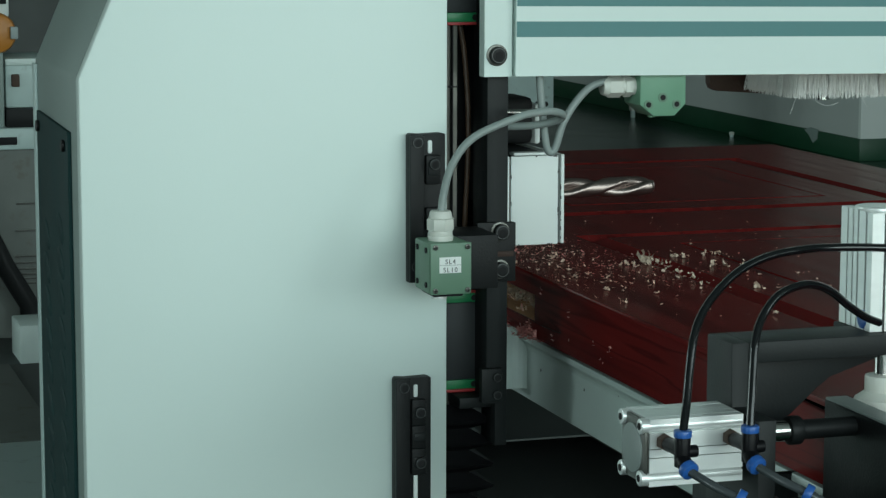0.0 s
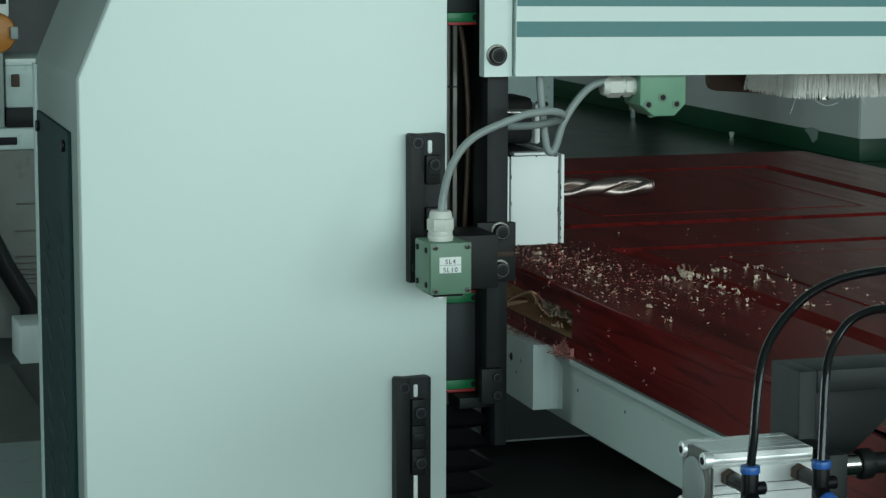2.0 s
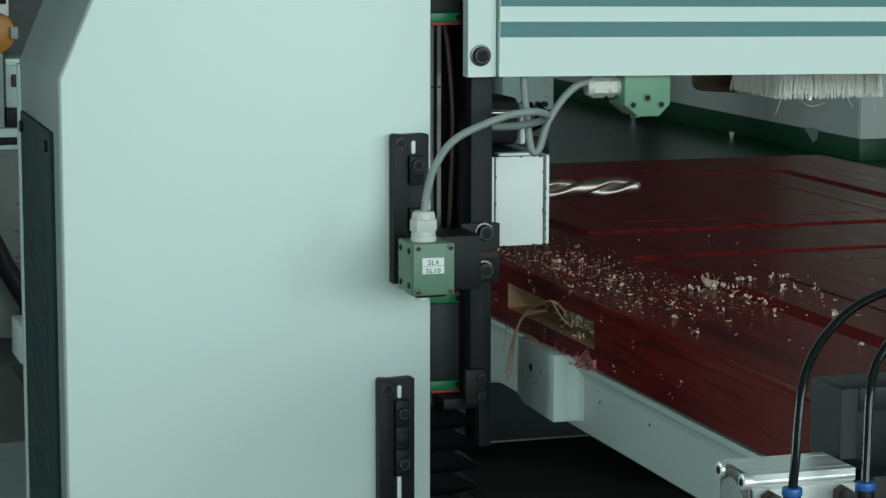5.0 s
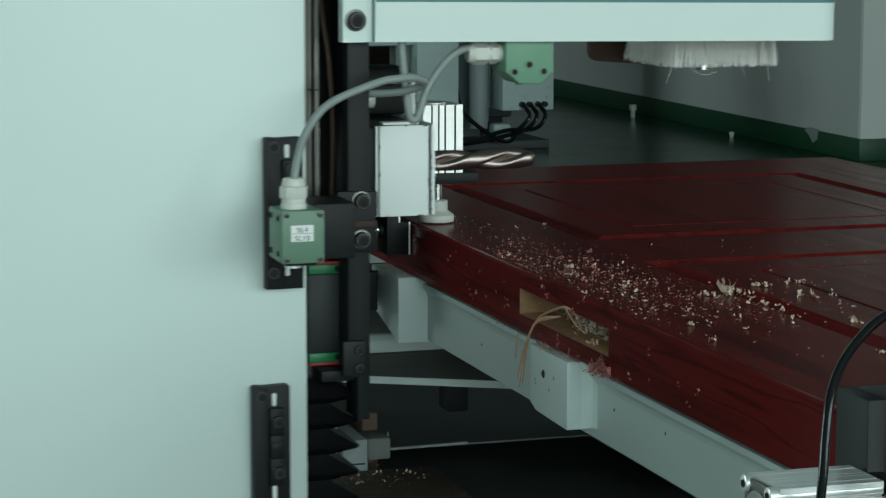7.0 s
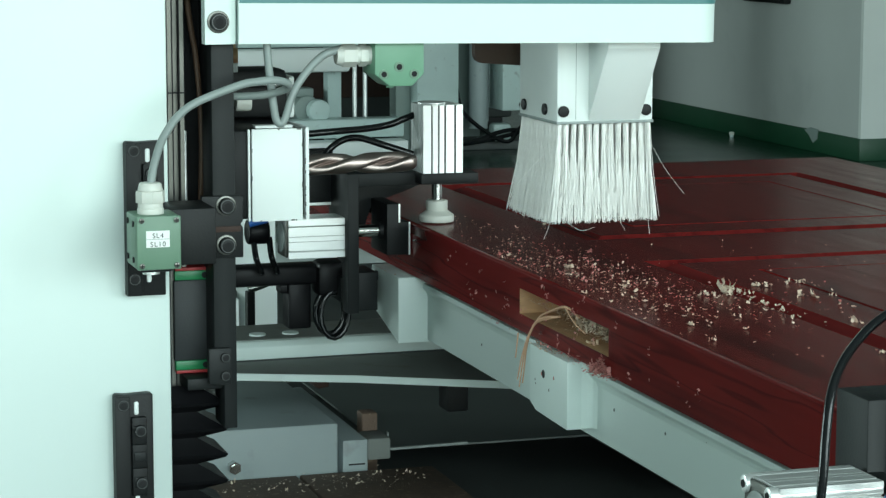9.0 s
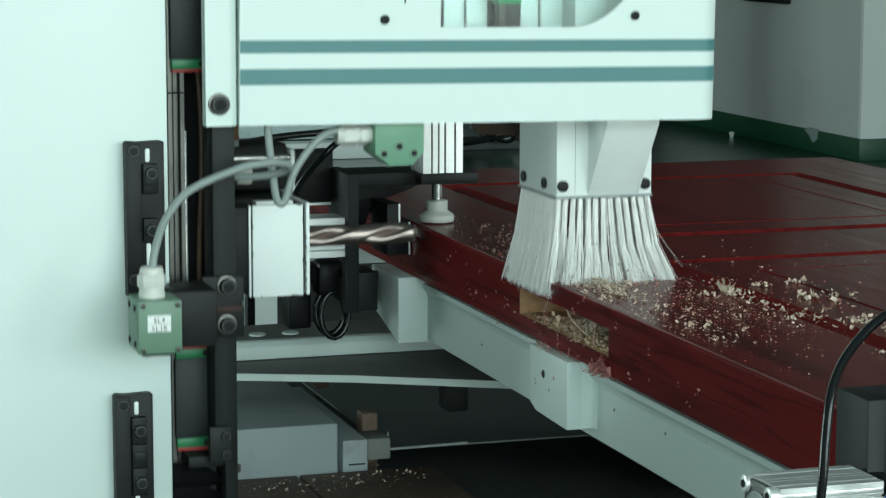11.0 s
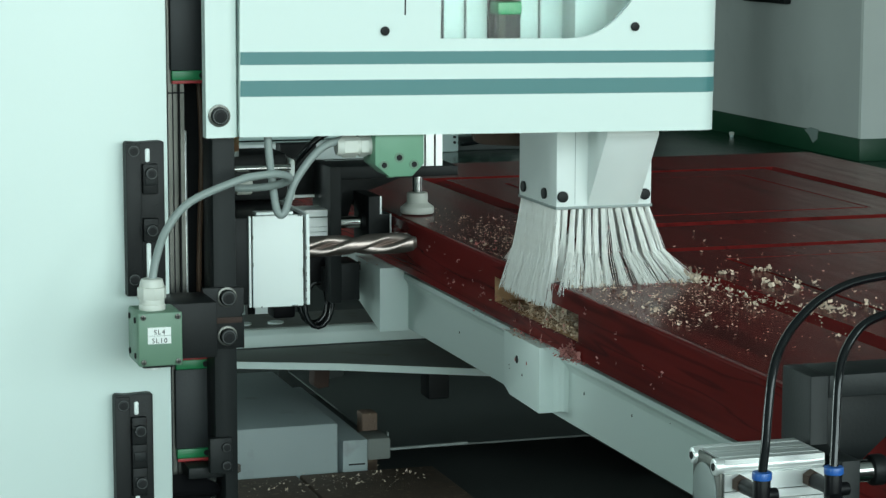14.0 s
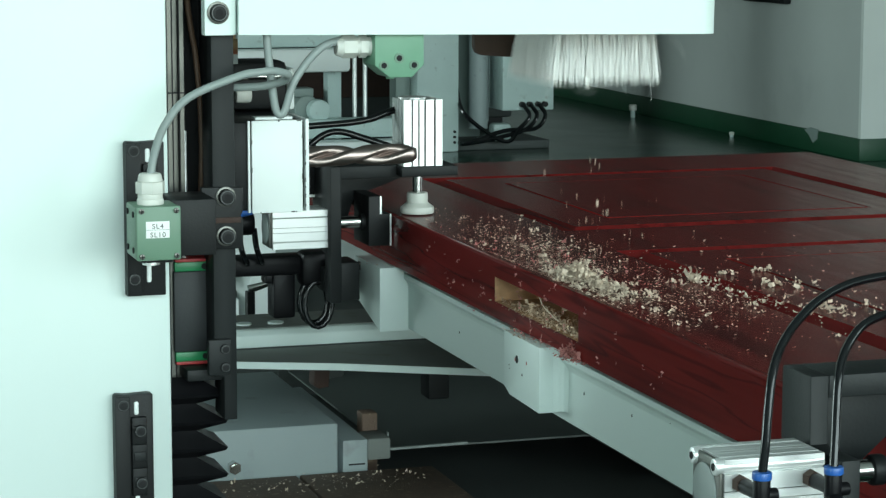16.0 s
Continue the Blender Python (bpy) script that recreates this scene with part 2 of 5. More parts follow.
# ---- the hall ----
def hall():
    solid("floor", "floor", label="dark green glossy epoxy floor of the hall", category="floor", kind="structure",
          bm=box(B(), -12, 14, -8, 20, -0.2, 0.0))
    solid("ceiling", "ceiling", label="pale sheet ceiling of the hall", category="ceiling", kind="structure", bm=box(B(), -12, 14, -8, 20, 6.0, 6.2))
    bm = B()
    for y0, y1, z0, z1 in ((-8, -5.7, 0, 6), (-3.1, 9, 0, 6), (17, 20, 0, 6), (-5.7, -3.1, 0, 1.5), (-5.7, -3.1, 4.1, 6), (9, 17, 0, 1.5), (9, 17, 4.1, 6)):
        box(bm, -12.2, -12, y0, y1, z0, z1)
    solid("wall_west", "wall", label="unseen grey plaster wall with openings for the west window and fill lamp", category="wall", kind="structure", bm=bm)
    solid("wall_east", "wall", label="grey plaster wall of the hall", category="wall", kind="structure", bm=box(B(), 14, 14.2, -8, 20, 0, 1.2))
    # upper walls out of view, dark only to quiet the door's reflection
    bm = B()
    for y0, y1, z0, z1 in ((-8, 3, 1.2, 6), (10, 20, 1.2, 6), (3, 10, 4.0, 6)):
        box(bm, 14, 14.2, y0, y1, z0, z1)
    solid("wall_east_upper", "dark_wall", label="unseen dark upper hall wall for a darker door reflection, with a fill lamp opening", category="wall", kind="structure", bm=bm)
    solid("wall_north", "wall", label="grey plaster end wall of the hall", category="wall", kind="structure", bm=box(B(), -12, 14, 20, 20.2, 0, 1.6))
    solid("wall_north_upper", "dark_wall", label="unseen dark upper end wall for a darker door reflection", category="wall", kind="structure", bm=box(B(), -12, 14, 20, 20.2, 1.6, 6))
    bm = B()
    for x0, x1, z0, z1 in ((-12, -2.9, 0, 6), (5.3, 6.8, 0, 6), (10.4, 14, 0, 6), (-2.9, 5.3, 0, 0.7), (-2.9, 5.3, 4.9, 6), (6.8, 10.4, 0, 1.0), (6.8, 10.4, 4.2, 6)):
        box(bm, x0, x1, -6.2, -6.0, z0, z1)
    solid("wall_south", "wall", label="unseen grey plaster wall with openings for the south window and fill lamp", category="wall", kind="structure", bm=bm)
    # partition with its lit end coloured paler, and green skirting
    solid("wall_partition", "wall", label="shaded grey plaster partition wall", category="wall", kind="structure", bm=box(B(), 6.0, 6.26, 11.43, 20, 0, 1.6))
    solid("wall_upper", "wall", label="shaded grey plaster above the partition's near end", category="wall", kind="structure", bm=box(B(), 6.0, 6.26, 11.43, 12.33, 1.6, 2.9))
    solid("wall_dark", "dark_wall", label="unseen dark upper partition wall for a darker door reflection", category="wall", kind="structure", bm=box(box(B(), 6.0, 6.26, 12.33, 20, 1.6, 6), 6.0, 6.26, 11.40, 12.33, 2.9, 6))
    solid("wall_end", "pillar", label="plaster end of the partition wall, coloured paler as its lit face", category="wall", kind="structure", bm=box(B(), 5.998, 6.262, 11.40, 11.43, 0, 2.9))
    bm = box(B(), 5.985, 6.0, 11.40, 20, 0.0, 0.122, 0.003)
    solid("baseboard", "skirting", label="dark green painted skirting with a worn patch", category="skirting", kind="structure", bm=bm)
    solid("baseboard_end", "skirting", label="green painted skirting on the wall end", category="skirting", kind="structure", bm=box(B(), 5.985, 6.262, 11.385, 11.40, 0.0, 0.122, 0.003))
    solid("trim", "grey_paint", label="bare patch of plaster on the green skirting", category="wall patch", kind="structure",
          bm=prism(B(), [(11.89, 0.075), (11.94, 0.05), (11.99, 0.09), (12.05, 0.115), (11.98, 0.135), (11.88, 0.13)], "x", 5.981, 5.986))
    solid("red_board_stack", "lacquer", (6.5, 11.7, 0), label="low stack of dark red boards on the green floor", category="board stack",
          bm=box(B(), 6.27, 7.2, 11.6, 12.3, 0.0, 0.06, 0.004))


hall()


# ---- far side of the hall ----
def far_machines():
    frame_ob = thing("panel_saw", (3.6, 12.5, 0.0), "pale grey machine frame with columns and motor on green floor", "machine")
    part("column", box(B(), 3.81, 4.056, 12.5, 12.75, 0.0, 2.2, 0.01), "paint_worn", frame_ob)
    for z in (0.055, 0.085, 0.115):
        part("bolt", rod(B(), (4.03, 12.502, z), (4.03, 12.49, z), 0.008, 10), "black", frame_ob)
    part("column", box(B(), 3.72, 3.81, 12.62, 12.75, 0.0, 2.2, 0.01), "grey_paint", frame_ob)
    part("column", box(B(), 3.32, 3.40, 12.6, 12.7, 0.0, 2.0, 0.008), "paint_worn", frame_ob)
    part("beam", box(B(), 2.5, 3.72, 12.45, 12.6, 0.10, 0.205, 0.01), "paint_worn", frame_ob)
    part("beam", box(B(), 2.5, 4.056, 12.55, 12.75, 0.60, 0.78, 0.01), "paint_worn", frame_ob)
    part("beam", box(B(), 2.4, 3.40, 12.4, 12.5, 0.47, 0.60, 0.02), "white", frame_ob)
    part("guide_rod", rod(B(), (3.475, 12.6, 0.1), (3.475, 12.6, 2.0), 0.013), "alu", frame_ob)
    part("guide_rod", rod(B(), (3.535, 12.6, 0.1), (3.535, 12.6, 2.0), 0.013), "alu", frame_ob)
    motor = part("motor", rod(B(), (3.20, 12.58, 0.255), (3.20, 12.75, 0.255), 0.075, 24, bevel=0.01), "grey_paint", frame_ob)
    part("terminal_box", box(B(), 3.12, 3.24, 12.6, 12.72, 0.32, 0.37, 0.008), "grey_paint", motor)
    part("fan_cover", rod(B(), (3.25, 12.5, 0.25), (3.25, 12.585, 0.25), 0.062, 24, bevel=0.012), "paint_worn", motor)
    part("plinth", box(B(), 2.4, 3.7, 12.3, 12.45, 0.0, 0.095, 0.01), "white", frame_ob)
    cab = thing("edge_machine", (4.35, 12.6, 0.0), "pale machine cabinet with four cable glands and hanging black cables", "machine")
    part("gland_box", box(B(), 4.316, 4.625, 12.5, 12.8, 0.225, 1.9, 0.008), "paint_worn", cab)
    part("stand", box(B(), 4.1, 4.3, 12.85, 13.0, 0.0, 2.0, 0.01), "grey_paint", cab)
    part("pipe", rod(B(), (4.21, 12.62, 0.12), (4.21, 12.62, 1.8), 0.055, 24), "blue_grey", cab)
    part("pipe", rod(B(), (4.27, 12.7, 0.15), (4.27, 12.7, 1.8), 0.03, 20), "blue_grey", cab)
    part("foot_plate", box(B(), 4.06, 4.62, 12.55, 12.95, 0.0, 0.05, 0.008), "bed", cab)
    part("block", box(B(), 4.27, 4.38, 12.52, 12.62, 0.05, 0.15, 0.02), "paint_worn", cab)
    for i, x in enumerate((4.43, 4.475, 4.525, 4.565)):
        part("gland", rod(B(), (x, 12.51, 0.26), (x, 12.47, 0.26), 0.016, 12), "black", cab)
        if i < 3:
            pts = spline([(x, 12.47, 0.26), (x + 0.02, 12.42, 0.2), (x - 0.05, 12.4, 0.13), (4.3, 12.42, 0.06 + 0.03 * i), (4.08, 12.45, 0.05 + 0.16 * (i == 0)), (4.07, 12.6, 0.3 * (i == 0) + 0.06)])
            part("cable", tube(B(), pts, 0.012, 8), "hose", cab)
    # added dark box in place of the deep shadow behind the machines
    back = thing("shadow_backdrop", (3.3, 14.0, 0.0), "made-up dark box standing in for the shadow behind the machines", "cabinet")
    part("body", box(B(), 1.2, 4.9, 14.0, 14.6, 0.05, 2.6, 0.02), "bed", back)
    part("plinth", box(B(), 1.25, 4.85, 14.05, 14.55, 0.0, 0.05), "black", back)
    part("door", box(B(), 3.5, 4.2, 13.98, 14.0, 0.2, 0.5, 0.004), "rust", back)
    post = thing("guard_post", (5.843, 14.29, 0.0), "small pale pipe stub standing by the green skirting", "pipe stub")
    part("post", rod(B(), (5.843, 14.29, 0.0), (5.843, 14.29, 0.055), 0.016, 12), "paint_worn", post)
    part("cap", rod(B(), (5.843, 14.29, 0.045), (5.843, 14.29, 0.085), 0.026, 12, bevel=0.006), "ivory", post)
    fix = thing("wall_socket", (5.97, 12.6, 0.82), "small black socket box mounted on the grey wall", "wall socket")
    part("box", box(B(), 5.95, 6.0, 12.29, 12.86, 0.818, 0.93, 0.01), "black", fix)
    part("cover", box(B(), 5.94, 5.952, 12.33, 12.82, 0.835, 0.915, 0.004), "bar", fix)
    stub = thing("pipe_stub", (5.9, 12.856, 0.0), "small white plastic pipe stub by the skirting", "pipe stub")
    part("pipe", rod(B(), (5.9, 12.856, 0.0), (5.9, 12.856, 0.016), 0.012, 12), "paint_worn", stub)
    part("cap", rod(B(), (5.9, 12.856, 0.014), (5.9, 12.856, 0.032), 0.016, 12, bevel=0.004), "ivory", stub)

    # what shows past the other side of the column
    shelf = thing("parts_shelf", (0.75, 6.0, 0.0), "pale steel shelf unit with dark machine parts on it", "shelf")
    board = part("shelf_board", box(B(), 0.2, 1.15, 6.0, 6.4, 0.742, 0.797, 0.004), "paint_worn", shelf)
    part("slot", box(B(), 0.55, 0.761, 5.997, 6.01, 0.755, 0.775, 0.002), "hole", board)
    part("shelf_board", box(B(), 0.2, 1.15, 6.0, 6.4, 0.0, 0.02, 0.004), "paint_worn", shelf)
    part("back_panel", box(B(), 0.2, 1.15, 6.38, 6.4, 0.02, 1.6, 0.002), "bed", shelf)
    part("front_panel", box(B(), 0.2, 1.15, 6.015, 6.03, 0.02, 0.742, 0.002), "dusty", shelf, "dull grey-brown front panel")
    part("post", box(B(), 0.16, 0.2, 6.0, 6.4, 0.0, 1.6, 0.004), "paint_worn", shelf)
    part("post", box(B(), 1.15, 1.19, 6.0, 6.4, 0.0, 1.6, 0.004), "paint_worn", shelf)
    # thin metal strips stand in for shine lines on the panel
    for z, x0 in ((0.393, 0.765), (0.405, 0.76), (0.417, 0.752), (0.43, 0.756), (0.446, 0.75), (0.463, 0.749), (0.53, 0.755), (0.60, 0.757)):
        part("shine_streak", box(B(), x0, 0.81, 6.008, 6.016, z, z + 0.0035, 0.001), "rail", shelf)
    part("brace", tube(B(), [Vector((0.62, 5.97, 0.66)), Vector((0.72, 5.97, 0.445)), Vector((0.778, 5.97, 0.345)), Vector((0.78, 5.97, 0.28))], 0.026, 12), "black", shelf)
    bin_ob = thing("pale_case", (0.68, 6.2, 1.07), "pale sheet case hanging behind the orange motor", "case")
    part("case", box(B(), 0.45, 0.776, 6.22, 6.378, 1.07, 1.30, 0.006), "white", bin_ob)
    part("clasp", box(B(), 0.752, 0.768, 6.21, 6.222, 1.105, 1.118, 0.002), "hole", bin_ob)
    case = thing("orange_motor", (0.72, 6.1, 0.80), "round orange painted motor housing on a shelf", "motor")
    housing = part("housing", rod(B(), (0.717, 6.02, 1.038), (0.717, 6.2, 1.038), 0.053, 28, bevel=0.014), "orange", case)
    part("fan_cover", rod(B(), (0.717, 6.2, 1.038), (0.717, 6.24, 1.038), 0.045, 24, bevel=0.006), "black", housing)
    part("nameplate", box(B(), 0.752, 0.771, 6.005, 6.022, 1.024, 1.055, 0.002), "blue_grey", case)
    part("foot", box(B(), 0.66, 0.735, 6.03, 6.19, 0.797, 0.99, 0.004), "grey_paint", case)
    unit = thing("gear_unit", (0.83, 6.15, 0.797), "pale gear unit with a brown cover on a black base", "gear unit")
    part("housing", box(B(), 0.741, 0.86, 6.05, 6.3, 0.845, 0.972, 0.006), "paint_worn", unit)
    part("cover", box(B(), 0.756, 0.776, 6.035, 6.052, 0.90, 0.932, 0.003), "hardboard", unit)
    part("rib", box(B(), 0.741, 0.86, 6.042, 6.052, 0.955, 0.972, 0.002), "paint", unit)
    part("base", box(B(), 0.738, 0.88, 6.02, 6.3, 0.797, 0.845, 0.003), "black", unit)
    crate = thing("pale_block", (0.77, 5.6, 0.0), "pale painted block standing on a stepped plinth", "block")
    part("block", box(B(), 0.7057, 0.80, 5.6, 5.76, 0.261, 0.356, 0.004), "paint", crate)
    part("seat", box(B(), 0.3, 1.2, 5.58, 5.98, 0.223, 0.261, 0.006), "bed", crate)
    # bright steel arc added for the highlight on the dark base
    part("highlight_arc", tube(B(), spline([(0.63, 5.57, 0.236), (0.668, 5.565, 0.241), (0.684, 5.57, 0.233)]), 0.006, 10), "steel", crate)
    part("plinth", box(B(), 0.3, 1.2, 5.56, 5.98, 0.0705, 0.223, 0.006), "dusty", crate)
    part("step", box(B(), 0.3, 1.2, 5.50, 5.98, 0.0, 0.0705, 0.006), "paint_worn", crate)


far_machines()


# ---- machine bed ----
def bed():
    b = thing("machine_bed", (0.8, 2.9, 0.0), "dark machine bed strewn with wood dust, with pale covers", "machine bed")
    part("bed_casting", box(B(), -0.3, 1.9, 2.35, 3.9, 0.0, 0.595, 0.01), "bed", b)
    part("far_ledge", box(B(), -0.28, 0.47, 3.30, 3.88, 0.595, 0.598, 0.001), "dusty", b, "dusty ledge of the bed")
    cover = part("drive_cover", box(B(), 0.50, 0.772, 2.886, 3.25, 0.595, 0.688, 0.003), "blue_grey", b, "blue-grey worn sheet cover of the drive, darkened for the shade around it")
    hexhead = rod(B(), (0.632, 2.886, 0.640), (0.632, 2.874, 0.640), 0.0085, 6)
    rod(hexhead, (0.632, 2.874, 0.640), (0.632, 2.872, 0.640), 0.005, 16)
    part("nut", hexhead, "steel", cover)
    box_l = part("stop_block", box(B(), 0.778, 0.812, 2.885, 3.24, 0.607, 0.664, 0.002), "blue_grey", b)
    part("slot", box(B(), 0.786, 0.808, 2.8845, 2.89, 0.6305, 0.6325), "hole", box_l)
    part("stop_block", box(B(), 0.813, 0.845, 2.89, 2.94, 0.634, 0.663, 0.003), "dusty", b)
    part("stop_block", box(B(), 0.820, 0.842, 2.942, 2.97, 0.597, 0.686, 0.003), "brown", b)
    part("bed_cover", box(B(), -0.25, 0.47, 2.42, 3.26, 0.596, 0.606, 0.003), "paint_worn", b, "pale sheet cover on the bed")
    tray = prism(B(), [(0.853, 0.660), (0.8545, 0.660), (0.8545, 0.638), (0.966, 0.6395), (0.966, 0.6365), (0.853, 0.635)], "y", 2.934, 2.94)
    part("tray_edge", tray, "cable", b)
    part("tray", prism(B(), [(0.856, 2.94), (1.7, 2.94), (1.7, 3.5), (0.856, 3.5)], "z", 0.634, 0.6365), "tray", b, "dusty tray, coloured dark for the shade under the table")
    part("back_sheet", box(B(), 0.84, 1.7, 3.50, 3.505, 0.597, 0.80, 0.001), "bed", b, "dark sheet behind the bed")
    for x0, x1, y, z0, z1, mat in ((0.782, 0.803, 3.05, 0.70, 0.756, "rust"), (0.806, 0.835, 3.09, 0.705, 0.756, "bed"), (0.755, 0.86, 3.04, 0.745, 0.7565, "hardboard")):
        part("rusty_bracket", prism(B(), [(x0, z0 + 0.004), (x0 + 0.007, z0), (x1, z0 + 0.002), (x1 + 0.004, z1 - 0.006), (x1 - 0.002, z1), (x0 + 0.002, z1 - 0.002)], "y", y, y + 0.03, 0.001), mat, b)
    for x0, x1 in ((0.50, 0.715), (0.719, 0.90)):
        part("board", box(B(), x0, x1, 2.5, 2.883, 0.597, 0.623, 0.002), "brown", b, "brown board strewn with wood dust")
    part("guide_rail", box(B(), 1.20, 1.24, 2.36, 3.89, 0.597, 0.63, 0.003), "rail", b)
    # a further pale cabinet in the background between bed and wall
    c = thing("control_cabinet", (1.75, 6.9, 0.0), "low white control cabinet with black knobs behind the machine", "cabinet")
    part("body", box(B(), 1.528, 2.16, 6.72, 7.3, 0.02, 0.286, 0.006), "white", c)
    part("body", box(B(), 1.376, 1.496, 6.72, 7.2, 0.02, 0.205, 0.006), "white", c)
    part("upper_body", box(B(), 1.38, 1.64, 6.85, 7.3, 0.25, 0.47, 0.006), "white", c)
    part("plinth", box(B(), 1.40, 2.14, 6.75, 7.25, 0.0, 0.02), "black", c)
    part("link", box(B(), 1.496, 1.528, 6.9, 7.0, 0.05, 0.20), "black", c)
    part("knob", rod(B(), (1.648, 6.72, 0.206), (1.648, 6.70, 0.206), 0.010, 12), "black", c)
    part("knob", rod(B(), (1.44, 6.72, 0.19), (1.44, 6.70, 0.19), 0.010, 12), "black", c)
    pipe = thing("valve_stem", (0.93, 4.12, 0.6), "bright valve stem on a black stand behind the machine", "valve")
    part("stem", rod(B(), (0.93, 4.1, 0.668), (0.985, 4.1, 0.682), 0.008, 16, 0.004), "steel", pipe)
    part("stand", box(B(), 0.925, 0.94, 4.09, 4.11, 0.0, 0.665, 0.002), "black", pipe)
    return b


bed()


# ---- sliding column ----
COLUMN = []
HEAD = []
BRUSH = []
FOLDS = []
TABLE = []


def stop_bracket(parent, x0, x1, z0, z1, dog, bolts, slots):
    y0, y1 = 2.168, 2.185
    bm = prism(B(), [(x0, z0), (x1, z0), (x1, z1 - 0.001), (x1 - 0.004, z1), (x0 + 0.012, z1 - 0.0008), (x0 + 0.002, z1), (x0, z1 - 0.002)], "y", y0 + 0.004, y1 - 0.0005, 0.0008)
    plate = part("stop_bracket", bm, "black", parent, "black steel bracket with a slotted stop")
    part("ridge", box(B(), x0, x0 + 0.0145, y0, y0 + 0.006, z0 + 0.0005, z1 - 0.002, 0.0008), "black", plate)
    for a, b in dog:
        part("stop_dog", box(B(), x0 + 0.0155, x0 + 0.030, y0 - 0.003, y0 + 0.0045, a, b, 0.0012), "black", plate)
        part("stop_dog", box(B(), x0 + 0.017, x0 + 0.0285, y0 - 0.0045, y0 + 0.0035, a + (b - a) * 0.3, b - (b - a) * 0.3, 0.001), "bar", plate)
    for a, b in slots:
        bm = box(B(), x0 + 0.0185, x0 + 0.0235, y0 + 0.0025, y0 + 0.006, a, b, 0.002)
        part("slot", bm, "white", plate, "pale panel showing through the slot")
    for bx, bz, proud in bolts:
        head = part("bolt", rod(B(), (bx, y0 + 0.004, bz), (bx, y0 - proud, bz), 0.0056, 18, bevel=0.0007), "bar", plate)
        part("socket", rod(B(), (bx, y0 - proud - 0.0003, bz), (bx, y0, bz), 0.0030, 6), "hole", head)
        # pale ring painted as the highlight on the head's rim
        part("rim", annulus(B(), bx, y0 - proud - 0.0004, bz, 0.0051, 0.0045), "bolt_rim", head)
    return plate


def column():
    c = thing("sliding_column", (0.24, 2.35, 0.597), "pale painted sheet-metal machine column with black stop brackets", "machine column")
    edge = [(0.0565, 0.60), (0.419, 0.60), (0.419, 1.75), (0.295, 1.75), (0.0565, 1.193)]
    part("front_panel", prism(B(), edge, "y", 2.185, 2.203, 0.003), "paint", c)
    inner = [(0.0575, 0.597), (0.398, 0.597), (0.398, 1.749), (0.296, 1.749), (0.0575, 1.1935)]
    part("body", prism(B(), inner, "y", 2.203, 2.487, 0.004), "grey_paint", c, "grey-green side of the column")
    part("back_plate", prism(B(), [(0.398, 0.62), (0.446, 0.62), (0.446, 0.885), (0.492, 0.885), (0.492, 1.75), (0.398, 1.75)], "y", 2.298, 2.33, 0.001), "black", c)
    part("rear_edge", box(B(), 0.0545, 0.0575, 2.468, 2.488, 0.60, 1.19, 0.001), "paint_worn", c)
    grille = part("vent_plate", prism(B(), [(2.243, 0.61), (2.243, 1.1385), (2.453, 1.1425), (2.453, 0.61)], "x", 0.0535, 0.0575, 0.0008), "dark_plate", c, "dark green perforated vent plate")
    for row in range(13):
        for k, y in enumerate((2.30, 2.395)):
            z = 1.02 - 0.035 * row + (0.018 if k == 0 else 0)
            bm = B()
            bmesh.ops.create_uvsphere(bm, u_segments=14, v_segments=8, radius=1.0, matrix=Matrix.LocRotScale((0.0536, y, z), Euler((radians(28), 0, 0)), (0.0022, 0.024, 0.012)))
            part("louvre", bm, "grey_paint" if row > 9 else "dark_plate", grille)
    for y, z in ((2.262, 1.1235), (2.438, 1.1275)):
        part("bolt", rod(B(), (0.0537, y, z), (0.050, y, z), 0.006, 16, bevel=0.001), "black", grille)
    # guide rail and what shows behind it
    rail = prism(B(), [(0.4285, 2.262), (0.4285, 2.252), (0.4325, 2.248), (0.4325, 2.244), (0.4295, 2.240), (0.4295, 2.2375), (0.4335, 2.2375), (0.4345, 2.2435), (0.4405, 2.2435), (0.4412, 2.2375), (0.4455, 2.2375), (0.4455, 2.240), (0.4425, 2.244), (0.4425, 2.248), (0.4465, 2.252), (0.4465, 2.298), (0.4285, 2.298)], "z", 0.62, 1.74)
    part("guide_rail", rail, "rail", c, "ground steel guide rail")
    # black strips laid on the rail for the shade in its grooves
    for x0, x1 in ((0.4285, 0.4292), (0.4335, 0.4347), (0.4402, 0.4414)):
        part("rail_groove_shade", box(B(), x0, x1, 2.2368, 2.25, 0.62, 1.74), "hole", c)
    part("rail_joint", box(B(), 0.4283, 0.4468, 2.2372, 2.27, 1.1735, 1.175), "hole", c)
    part("rack", box(B(), 0.4485, 0.4525, 2.262, 2.298, 0.62, 1.135, 0.001), "alu", c)
    cable = tube(B(), spline([(0.452, 2.28, 1.6), (0.455, 2.275, 1.30), (0.466, 2.275, 1.20), (0.470, 2.275, 1.12), (0.467, 2.28, 1.0), (0.465, 2.285, 0.8)]), 0.0028, 8)
    part("brown_cable", cable, "brown_sheath", c, "brown sheathed cable")
    n = 10
    for i in range(n):
        z1, z0 = 0.8945 - 0.0272 * i, 0.8945 - 0.0272 * (i + 1)
        zm = (z0 + z1) / 2
        fold = B()
        rings = []
        for z, o in ((z1, 0.0), (zm + 0.0, 0.020), (zm - 0.003, 0.026), (zm - 0.006, 0.024), (z0, 0.0)):
            rings.append([fold.verts.new(p) for p in ((0.424, 2.232 - o * 0.4, z), (0.452 + 1.15 * o, 2.232 - o * 0.4, z), (0.452 + 1.15 * o, 2.29, z), (0.424, 2.29, z))])
